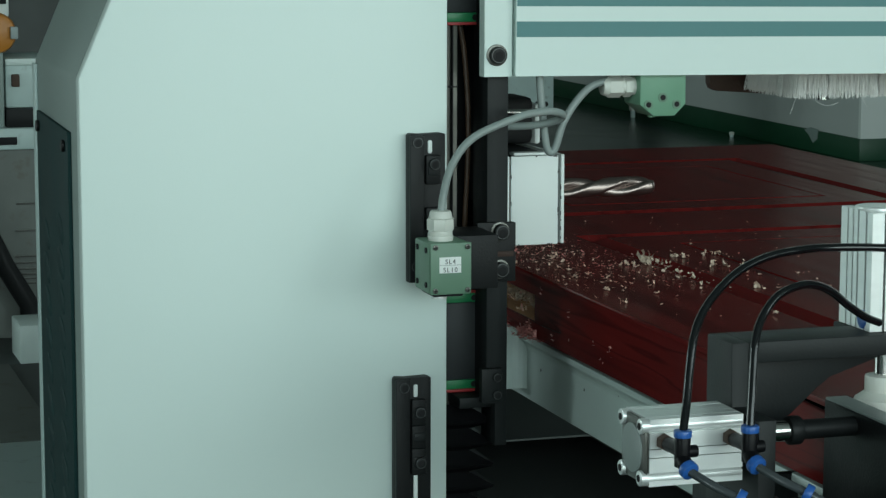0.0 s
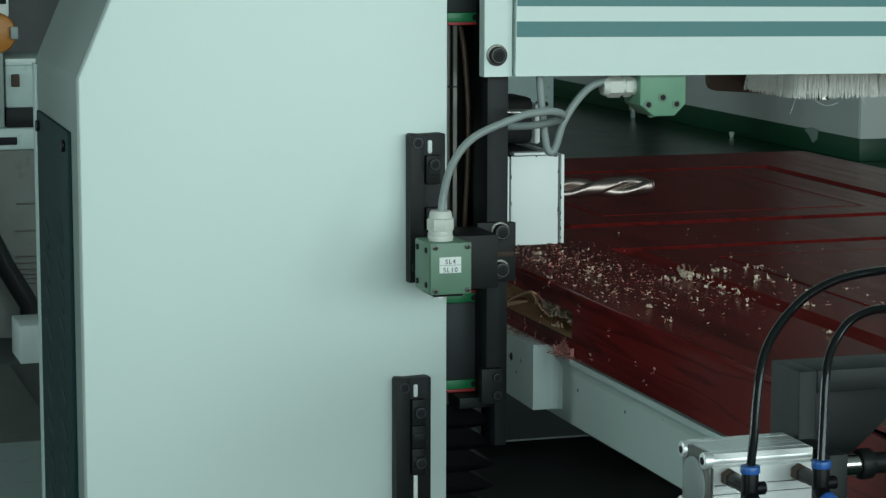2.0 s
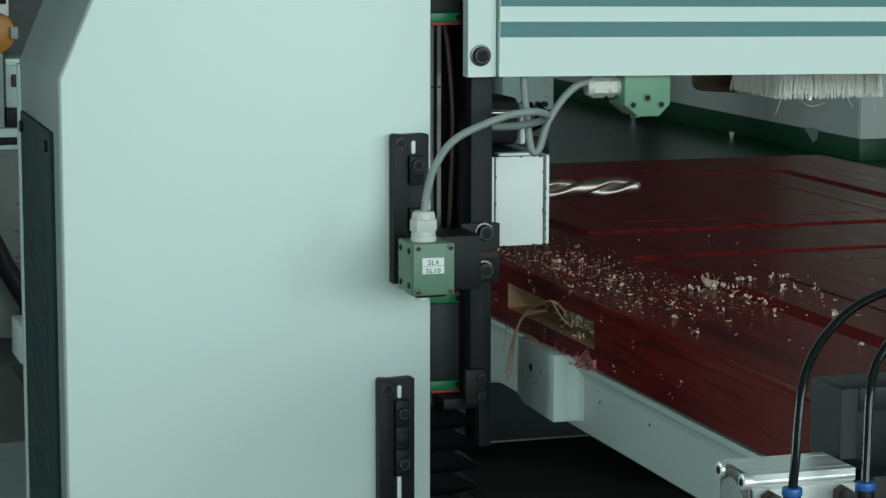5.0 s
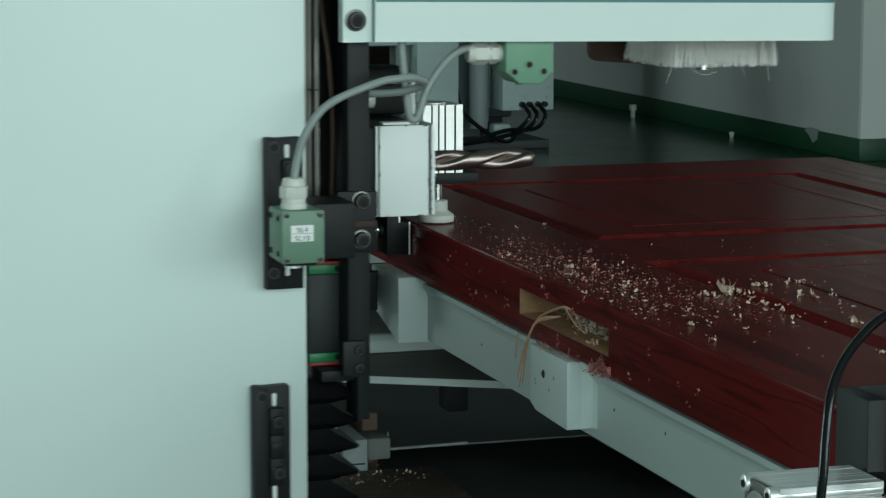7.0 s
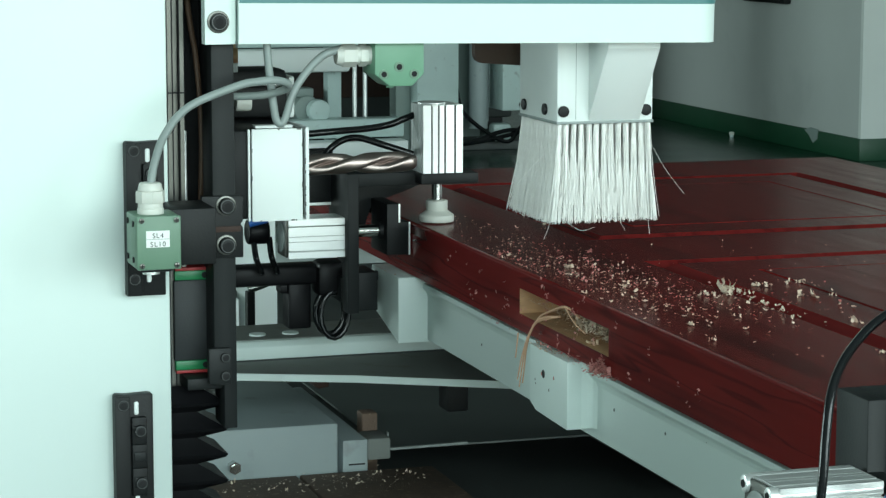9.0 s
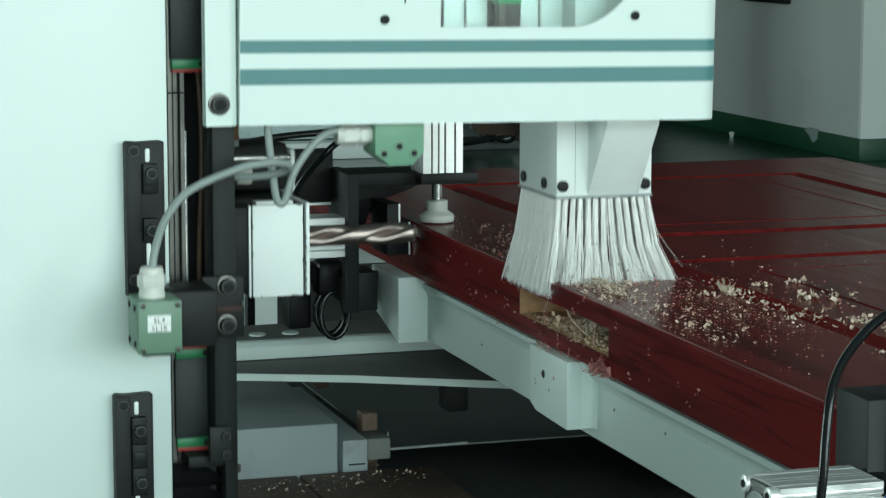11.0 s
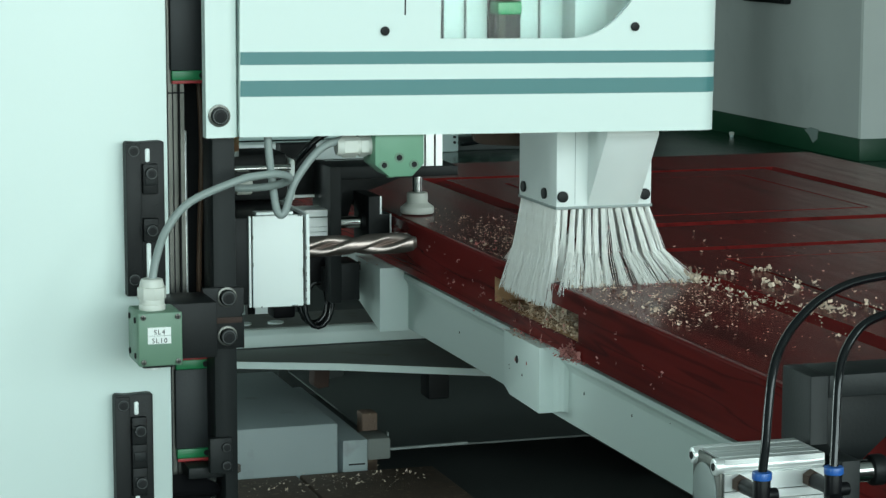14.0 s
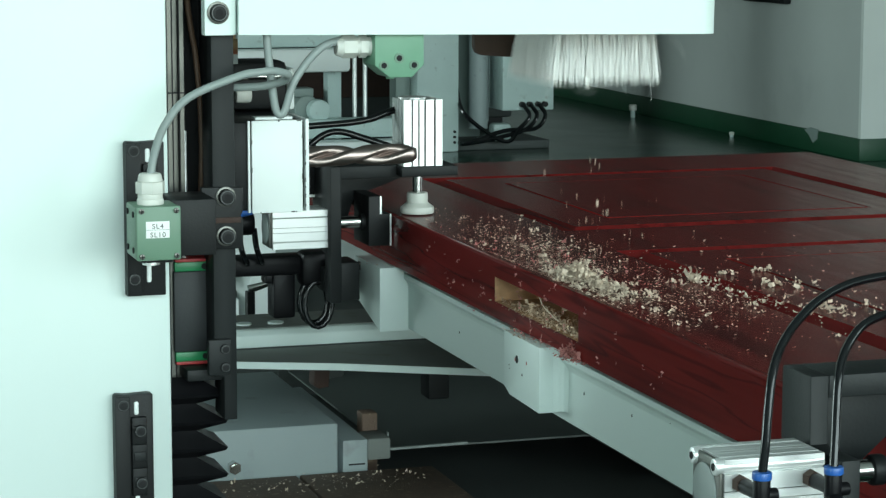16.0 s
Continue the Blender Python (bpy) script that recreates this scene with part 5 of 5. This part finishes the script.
    part("collar", rod(B(), (0.838, NEAR_Y - 0.016, 1.041), (0.849, NEAR_Y - 0.016, 1.041), 0.0076, 20, bevel=0.001), "blue", port)
    TABLE.append(port)


near_hoses()


def far_hoses():
    for pts in ([(0.60, 2.88, 1.06), (0.66, 2.87, 1.073), (0.729, 2.86, 1.0795), (0.78, 2.86, 1.0825), (0.81, 2.858, 1.087), (0.828, 2.855, 1.094), (0.84, 2.85, 1.099)],
                [(0.69, 2.90, 0.985), (0.705, 2.88, 1.02), (0.728, 2.86, 1.053), (0.748, 2.86, 1.068), (0.77, 2.86, 1.0715), (0.802, 2.858, 1.062), (0.838, 2.85, 1.050)]):
        h = thing("air_hose", pts[-1], "black air hose running to the upright cylinder", "air hose", "air hoses of the clamps")
        part("hose", tube(B(), spline(pts), 0.0042, 12), "hose", h)
        TABLE.append(h)
    v = thing("air_valve", (0.72, 2.95, 0.803), "black air valve block with a coiled hose under the clamp", "air valve")
    part("valve_body", box(B(), 0.62, 0.765, 2.935, 2.975, 0.878, 0.903, 0.005), "rubber", v)
    part("valve_body", box(B(), 0.735, 0.79, 2.925, 2.965, 0.862, 0.908, 0.008), "rubber", v)
    part("solenoid", box(B(), 0.6995, 0.730, 2.94, 2.975, 0.820, 0.88, 0.004), "rubber", v)
    part("solenoid", box(B(), 0.69, 0.71, 2.945, 2.97, 0.866, 0.88, 0.003), "rubber", v)
    part("fitting", rod(B(), (0.772, 2.93, 0.885), (0.772, 2.93, 0.858), 0.008, 16), "black", v)
    part("fitting", rod(B(), (0.64, 2.915, 0.952), (0.668, 2.915, 0.952), 0.016, 20, bevel=0.004), "rubber", v)
    part("collar", rod(B(), (0.638, 2.89, 0.966), (0.660, 2.885, 0.972), 0.0055, 16), "blue", v)
    ring = [(0.753 + 0.019 * math.cos(a), 2.935, 0.842 + 0.029 * math.sin(a)) for a in [2 * math.pi * k / 16 for k in range(17)]]
    part("coiled_hose", tube(B(), [Vector(p) for p in ring], 0.0042, 12, caps=False), "hose", v)
    ring = [(0.757 + 0.0185 * math.cos(a), 2.928, 0.839 + 0.030 * math.sin(a)) for a in [2 * math.pi * k / 16 for k in range(17)]]
    part("coiled_hose", tube(B(), [Vector(p) for p in ring], 0.0038, 12, caps=False), "hose", v)
    for x in (0.648, 0.668):
        part("hose", tube(B(), spline([(x, 2.91, 0.945), (x + 0.002, 2.905, 0.92), (x + 0.012, 2.92, 0.90), (x + 0.02, 2.95, 0.893)]), 0.0038, 10), "hose", v)
    TABLE.append(v)


far_hoses()


# ---- shavings ----
def flake(bm, rng, p, size, flat=0.35):
    """A small curled shaving."""
    q = Euler((rng.uniform(-flat, flat), rng.uniform(-flat, flat), rng.uniform(0, 6.28))).to_matrix()
    w, curl, n = size * rng.uniform(0.35, 0.7), rng.uniform(0.6, 2.6), 3
    rows = []
    for i in range(n + 1):
        a = curl * (i / n - 0.5)
        c = Vector((math.sin(a) * size / max(curl, 0.3), 0, (1 - math.cos(a)) * size / max(curl, 0.3)))
        rows.append([bm.verts.new(p + q @ (c + Vector((0, s * w * (1 - 0.25 * (i % 2)), 0)))) for s in (-0.5, 0.5)])
    for a, b in zip(rows, rows[1:]):
        bm.faces.new((a[0], a[1], b[1], b[0]))


def curl(bm, rng, p, size):
    for _ in range(rng.randint(3, 6)):
        flake(bm, rng, p + Vector((rng.gauss(0, size * 0.5), rng.gauss(0, size * 0.6), abs(rng.gauss(0, size * 0.3)))), size * rng.uniform(0.5, 1.0), 1.5)


def scatter(name, seed, spots, label, mat="chip", z=TOP + 0.0012, origin=None):
    """spots: (x, y, spread in x, spread in y, how many, size, mound height)."""
    rng = random.Random(seed)
    bm = B()
    for x, y, sx, sy, n, size, mound in spots:
        for _ in range(n):
            gx, gy = rng.gauss(0, 1), rng.gauss(0, 1)
            px, py = x + gx * sx, y + gy * sy
            if px < EDGE + 0.006 and z > 0.95:
                px = EDGE + 0.006 + abs(px - EDGE) * 0.4
            h = mound * math.exp(-(gx * gx + gy * gy)) * rng.random()
            s = size * rng.lognormvariate(-0.25, 0.5)
            if s > 0.0065:
                curl(bm, rng, Vector((px, py, z + h)), s * 0.7)
            else:
                flake(bm, rng, Vector((px, py, z + h)), s, 0.5)
    o = origin or (1.0, 2.3, TOP)
    return tagged(part(name, bm, mat, None, at=o), label, "wood shavings", kind="stuff")


OLD_FINE = [
    (0.900, 2.76, 0.022, 0.05, 50, 0.0022, 0), (0.885, 2.60, 0.022, 0.06, 90, 0.0021, 0.001), (0.876, 2.45, 0.024, 0.06, 170, 0.0022, 0.001), (0.882, 2.32, 0.026, 0.05, 120, 0.0024, 0.001),
    (0.888, 2.19, 0.028, 0.05, 80, 0.0030, 0.001), (0.895, 2.09, 0.03, 0.04, 42, 0.0034, 0.001), (0.960, 2.19, 0.035, 0.04, 60, 0.0034, 0.001), (0.980, 2.215, 0.009, 0.006, 14, 0.0062, 0.004),
    (0.975, 2.15, 0.010, 0.010, 6, 0.0055, 0.003)]
OLD_COARSE = [
    (0.978, 2.10, 0.010, 0.014, 9, 0.0068, 0.004), (1.052, 2.18, 0.007, 0.007, 7, 0.0085, 0.004), (1.080, 2.262, 0.010, 0.010, 7, 0.0055, 0.003), (1.04, 2.255, 0.008, 0.006, 5, 0.006, 0.003),
    (1.05, 2.09, 0.035, 0.035, 16, 0.0042, 0.002), (0.99, 2.05, 0.025, 0.02, 9, 0.0046, 0.002), (0.90, 1.96, 0.05, 0.06, 14, 0.003, 0), (1.1, 2.3, 0.1, 0.2, 50, 0.0025, 0),
    (0.90, 2.38, 0.04, 0.12, 500, 0.0012, 0)]
old_chips = scatter("wood_shavings", 11, OLD_FINE + OLD_COARSE, "pale wood shavings strewn over the red door")
red_chips = scatter("red_shavings", 12, [(0.90, 2.42, 0.035, 0.11, 330, 0.0027, 0.001), (0.95, 2.24, 0.05, 0.07, 110, 0.003, 0)], "small red-painted shavings on the door", "chip_red")
crumbs = scatter("red_crumbs", 13, [(0.829, 2.185, 0.004, 0.012, 420, 0.0034, 0.018), (0.831, 2.25, 0.003, 0.05, 60, 0.003, 0.003), (0.831, 2.45, 0.004, 0.12, 70, 0.0025, 0.0)],
                 "clot of red crumbs on the rail under the door edge", "chip_red", z=0.8995, origin=(0.83, 2.2, 0.9))
dust = scatter("edge_dust", 14, [(0.826, 2.32, 0.004, 0.03, 60, 0.003, 0), (0.812, 2.90, 0.008, 0.03, 8, 0.0025, 0)], "pale wood dust on the table rail", "chip", z=0.8985, origin=(0.83, 2.3, 0.9))
FRESH_FINE = [
    (0.895, 2.58, 0.026, 0.055, 150, 0.0027, 0.002), (0.92, 2.49, 0.03, 0.03, 160, 0.0025, 0.003), (0.872, 2.295, 0.012, 0.036, 620, 0.0029, 0.010), (0.905, 2.70, 0.028, 0.05, 70, 0.0028, 0.001),
    (0.955, 2.68, 0.02, 0.05, 40, 0.0026, 0.001), (0.95, 2.54, 0.02, 0.04, 60, 0.0026, 0.001), (0.868, 2.24, 0.018, 0.04, 120, 0.0025, 0.002), (0.885, 2.06, 0.028, 0.05, 70, 0.0034, 0.001),
    (0.868, 1.99, 0.02, 0.03, 30, 0.003, 0)]
FRESH_COARSE = [
    (0.985, 2.27, 0.04, 0.05, 50, 0.003, 0), (1.04, 2.04, 0.02, 0.012, 12, 0.0065, 0.003), (1.075, 2.02, 0.02, 0.02, 14, 0.0055, 0.003), (1.09, 2.18, 0.02, 0.02, 10, 0.0055, 0.003),
    (1.03, 1.98, 0.02, 0.02, 12, 0.005, 0.002), (0.90, 1.90, 0.04, 0.04, 14, 0.003, 0), (0.985, 2.2166, 0.008, 0.006, 6, 0.0065, 0.003), (1.08, 2.268, 0.007, 0.007, 5, 0.007, 0.003),
    (1.05, 2.177, 0.008, 0.006, 6, 0.007, 0.003)]
FRESH_DUST = [
    (1.08, 2.148, 0.012, 0.012, 8, 0.006, 0.003), (0.985, 2.06, 0.025, 0.025, 45, 0.0045, 0.005), (1.045, 2.0, 0.03, 0.02, 16, 0.006, 0.004), (1.0, 2.40, 0.1, 0.1, 80, 0.0030, 0),
    (0.885, 2.37, 0.028, 0.04, 2600, 0.0009, 0.0), (0.93, 2.12, 0.045, 0.09, 900, 0.0013, 0), (0.91, 2.5, 0.03, 0.05, 500, 0.0012, 0)]
fresh = scatter("fresh_shavings", 15, FRESH_FINE + FRESH_COARSE + FRESH_DUST,
    "fresh pale shavings heaped on the door near its edge")
pile = scatter("shaving_pile", 16, [(0.868, 2.265, 0.011, 0.026, 1000, 0.0038, 0.022), (0.868, 2.18, 0.014, 0.03, 420, 0.0042, 0.010)],
               "heap of fresh shavings swept together by the brush")
plug_chips = scatter("mortise_chips", 17, [(0.847, 2.31, 0.006, 0.060, 1700, 0.0028, 0.015)], "wood chips lying in the milled lock mortise", "chip_tan", z=0.9182, origin=(0.85, 2.31, 0.92))
old_plug = scatter("mortise_dust", 18, [(0.866, 2.27, 0.008, 0.05, 150, 0.0030, 0.004)], "some wood chips lying in the lock mortise", "chip_tan", z=0.9182, origin=(0.85, 2.31, 0.92))


def burrs(name, seed, n, mat, label, low, high):
    """Small splinters standing on the door's long edge."""
    rng = random.Random(seed)
    bm = B()
    for _ in range(n):
        p = Vector((EDGE - 0.0012, rng.uniform(1.95, 2.72), rng.uniform(low, high)))
        for _ in range(rng.randint(1, 4)):
            flake(bm, rng, p + Vector((0, rng.gauss(0, 0.003), rng.gauss(0, 0.0025))), rng.uniform(0.0015, 0.0042), 1.5)
    return tagged(part(name, bm, mat, None, at=(EDGE, 2.3, 0.93)), label, "wood splinters", kind="stuff")


splinters = burrs("red_splinters", 21, 46, "chip_red", "small red splinters clinging to the door edge", 0.903, 0.962)
TABLE.append(splinters)
TABLE.extend((old_chips, red_chips, crumbs, dust, old_plug))
scatter("bed_chips", 19, [(0.68, 2.83, 0.05, 0.025, 110, 0.0026, 0.0), (0.79, 2.84, 0.045, 0.022, 150, 0.0024, 0.0)], "wood chips on the brown boards of the bed", z=0.6242, origin=(0.7, 2.8, 0.62))


def strand():
    s = thing("wood_strand", (0.833, 2.37, 0.93), "torn pale wood strand hanging out of the mortise", "wood strand")
    for k, path in enumerate(([(0.845, 2.285, 0.938), (0.831, 2.29, 0.949), (0.829, 2.33, 0.938), (0.828, 2.363, 0.925), (0.827, 2.392, 0.895), (0.826, 2.405, 0.848)],
                              [(0.84, 2.33, 0.932), (0.828, 2.365, 0.923), (0.826, 2.395, 0.89), (0.825, 2.413, 0.842)],
                              [(0.838, 2.34, 0.93), (0.828, 2.372, 0.918), (0.826, 2.402, 0.885), (0.824, 2.416, 0.85)],
                              [(0.831, 2.29, 0.949), (0.83, 2.262, 0.938), (0.834, 2.24, 0.930)],
                              [(0.826, 2.42, 0.90), (0.825, 2.425, 0.872)])):
        part("fibre", tube(B(), spline(path), 0.0014 if k < 3 else 0.0009, 6, 0.0007), "fibre", s)
    return s


STRAND = strand()


def mortise_fibre():
    s = thing("loose_fibre", (0.838, 2.28, 0.936), "thin pale wood fibre sticking out of the mortise", "wood fibre")
    part("fibre", tube(B(), spline([(0.839, 2.310, 0.9475), (0.836, 2.297, 0.944), (0.835, 2.284, 0.938), (0.838, 2.262, 0.930), (0.841, 2.25, 0.926)]), 0.0009, 6, 0.0006), "chip", s)
    return s


FIBRE = mortise_fibre()


def falling(name, seed, n, spread, label, size=0.003):
    """A loose spray of chips round the mortise."""
    rng = random.Random(seed)
    bm = B()
    for _ in range(n):
        flake(bm, rng, Vector((0.85 + rng.gauss(0, spread[0]), 2.31 + rng.gauss(0, spread[1]), 0.93 + rng.gauss(0, spread[2]))), size * rng.uniform(0.4, 1.2), 2.0)
    return tagged(part(name, bm, "chip", None, at=(0.85, 2.31, 0.93)), label, "wood chips", kind="stuff")


SPRAY = [falling("chip_spray", 30 + k, 420, (0.013, 0.062, 0.011), "spray of fine chips falling from the milled edge", 0.0019) for k in range(12)]
PUFFS = [falling("wood_dust_puff", 50 + k, 2300, (0.022, 0.045, 0.011), "puff of fine wood dust blown out under the brush", 0.0012) for k in range(5)]
FLAKES = falling("loose_flakes", 40, 34, (0.034, 0.04, 0.040), "few loose flakes dropping out of the brush", 0.005)


# ---- what moves ----
COLUMN_X = [(0, 0.2785), (3.1, 0.2785), (3.3, 0.2735), (3.5, 0.2675), (3.8, 0.2616), (4.2, 0.2616), (6.3, 0.2612), (6.4, 0.2560), (6.5, 0.2391), (6.7, 0.1995),
            (7.0, 0.1348), (7.25, 0.0855), (7.5, 0.0375), (7.6, 0.0185), (7.7, 0.004), (7.8, 0.0), (12.0, 0.0), (16.0, 0.0)]
HEAD_Z = [(0, -0.0447), (4.2, -0.0447), (6.3, -0.0444), (6.4, -0.0335), (6.5, -0.0208), (6.6, -0.0115), (6.75, -0.0088), (7.5, -0.0087), (9.05, -0.0086), (9.2, -0.0215), (9.6, -0.070),
          (10.1, -0.0975), (10.6, -0.1215), (10.72, -0.1215), (11.1, -0.068), (11.3, -0.0397), (11.5, -0.0082), (11.65, 0.0), (12.85, 0.0), (13.0, -0.0105), (13.25, -0.041),
          (13.5, -0.0686), (14.0, -0.0975), (14.5, -0.1215), (14.62, -0.1215), (15.0, -0.0674), (15.2, -0.0385), (15.4, -0.008), (15.5, 0.0), (16.0, 0.0)]
BRUSH_UP = [(0, 0.160), (8.1, 0.160), (8.2, 0.093), (8.3, 0.058), (8.4, 0.0165), (8.5, 0.008), (8.62, 0.0), (15.65, 0.0), (15.7, 0.004), (15.8, 0.034), (15.9, 0.074), (16.0, 0.137)]
TABLE_Y = [(0, 0.1299), (0.5, 0.1023), (1.0, 0.0741), (1.5, 0.0461), (2.0, 0.0181), (2.5, -0.0099), (3.0, -0.0381), (3.12, -0.0442), (4.2, -0.0444), (6.3, -0.0450), (6.5, -0.0692),
           (6.65, -0.0825), (6.75, -0.0833), (11.5, -0.0833), (11.62, -0.0805), (12.0, -0.0339), (12.25, -0.006), (12.4, 0.0), (16.0, 0.0)]


def value(keys, t):
    return float(np.interp(t, [k for k, _ in keys], [v for _, v in keys]))


def times(*tracks):
    return sorted({t for keys in tracks for t, _ in keys})


def carry(ob, tracks, move):
    p = base_of(ob)
    walk(ob, [(t, pose(*(p + Vector(move(t))))) for t in times(*tracks)])


def tuft_pose(tuft, tip, x, y, ox, oy, seed):
    """Bristles hang free until they meet the door, then fold outwards from the upper half down."""
    rng = random.Random(seed)
    cx, cy = (x - 0.905) / 0.045, (y - 2.322) / 0.055
    if oy < 0:
        out = Vector((0.75 * max(cx, -0.6) + rng.gauss(0, 0.07), -0.8, 0))
    elif oy > 0:
        out = Vector((0.4 * max(cx, 0) + rng.gauss(0, 0.2), 1.0, 0))
    else:
        out = Vector((ox, 0.35 * cy + rng.gauss(0, 0.2), 0))
    out.normalize()
    axis = Vector((0, 0, 1)).cross(out) * -1.0
    rows_a, rows_b = [], []
    wob, limit = rng.uniform(0.88, 1.0), 0.855 + rng.uniform(-0.006, 0.006)
    if x <= limit:
        out = Vector((-0.8, 0.6 * oy, 0)).normalized()
        axis = Vector((0, 0, 1)).cross(out) * -1.0
    for t in [0, 9.4, 9.7, 10.1, 10.6, 10.72, 11.1, 11.3, 13.3, 13.6, 14.0, 14.5, 14.62, 14.9, 15.2, 16.0]:
        z = HOOD_Z + value(HEAD_Z, t) + value(BRUSH_UP, t)
        over = x > limit
        gap = z - (TOP if over else 0.90) - 0.004
        bend = max(0.0, min(1.0, (0.104 - gap) / 0.054))
        a1, a2 = 32 * wob * bend ** 0.8, 33 * wob * bend ** 0.7
        if not over:
            k = max(0.0, min(1.0, (-0.06 - value(HEAD_Z, t)) / 0.06))
            a1, a2 = 6 * k * wob, 4 * k * wob
        if t == 0 or t == 16.0:
            a1 = a2 = 0
        pa = Vector(tuft["base"]) - base_of(BRUSH[0])
        pb = Vector(tip["base"]) - Vector(tuft["base"])
        rows_a.append((t, Matrix.Translation(pa) @ Matrix.Rotation(radians(a1), 4, axis)))
        rows_b.append((t, Matrix.Translation(pb) @ Matrix.Rotation(radians(a2), 4, axis)))
    walk(tuft, rows_a)
    walk(tip, rows_b)


def motions():
    for ob in COLUMN:
        carry(ob, (COLUMN_X,), lambda t: (value(COLUMN_X, t), 0, 0))
    for ob in HEAD:
        carry(ob, (COLUMN_X, HEAD_Z), lambda t: (value(COLUMN_X, t), 0, value(HEAD_Z, t)))
    for ob in BRUSH:
        carry(ob, (COLUMN_X, HEAD_Z, BRUSH_UP), lambda t: (value(COLUMN_X, t), 0, value(HEAD_Z, t) + value(BRUSH_UP, t)))
    for ob, share in FOLDS:
        walk(ob, [(s, pose(0, 0, share * value(HEAD_Z, s))) for s in times(HEAD_Z)])
    for i, row in enumerate(TUFTS):
        tuft_pose(*row, 100 + i)
    for ob in TABLE:
        carry(ob, (TABLE_Y,), lambda t: (0, value(TABLE_Y, t), 0))
    # chips milled out of the door leaf come up while the cutter works
    for ob, t0, t1, dx, dz in ((fresh, 10.2, 10.9, 0.0, -0.034), (pile, 14.35, 14.8, 0.0, -0.040), (plug_chips, 10.2, 10.9, 0.035, 0.0), (FIBRE, 10.2, 10.9, 0.03, -0.004)):
        rise = [(0, 1), (t0, 1), (t1, 0), (16.0, 0)]
        carry(ob, (TABLE_Y, rise), lambda t: (dx * value(rise, t), value(TABLE_Y, t), dz * value(rise, t)))
    drop = [(0, 0), (9.9, 0), (10.0, -0.03), (10.1, -0.10), (10.25, -0.30), (16.0, -0.30)]
    carry(STRAND, (TABLE_Y, drop), lambda t: (0.08 * value(drop, t), value(TABLE_Y, t), value(drop, t)))
    for k, ob in enumerate(SPRAY):
        s = 14.18 + 0.05 * k if k < 8 else 10.3 + 0.06 * (k - 8)
        fall = [(0, 0), (s, 0), (s + 0.08, 0.03), (s + 0.16, 0.09), (s + 0.24, 0.17), (s + 0.32, 0.27), (s + 0.36, 0.312), (16.0, 0.312)]
        carry(ob, (TABLE_Y, fall), lambda t: (0.06 - min(0.11, value(fall, t) * 3.0), value(TABLE_Y, t) + 0.25 * value(fall, t), -value(fall, t)))
    drift = ((-0.035, 0.0, -0.008), (-0.04, 0.015, -0.02), (-0.05, 0.03, -0.03), (-0.035, 0.0, -0.045), (-0.05, 0.03, -0.055))
    for k, ob in enumerate(PUFFS):
        s = 14.22 + 0.05 * k
        blow = [(0, 0), (s, 0), (s + 0.12, 1.0), (s + 0.4, 1.6), (s + 0.6, 1.8), (16.0, 1.8)]
        fall = [(0, 0), (s + 0.25, 0), (s + 0.42, 0.12), (s + 0.57, 0.31), (16.0, 0.31)]
        d = drift[k]
        carry(ob, (TABLE_Y, blow, fall), lambda t: (0.06 * max(0, 1 - value(blow, t)) + d[0] * value(blow, t), value(TABLE_Y, t) + d[1] * value(blow, t), d[2] * value(blow, t) - value(fall, t)))
    shed = [(0, 0), (14.7, 0), (15.2, 0.17), (15.62, 0.2), (15.75, 0.21), (15.85, 0.19), (15.95, 0.145), (16.0, 0.11)]
    carry(FLAKES, (TABLE_Y, shed), lambda t: (0.04, value(TABLE_Y, t), 0.9 * value(shed, t)))


motions()
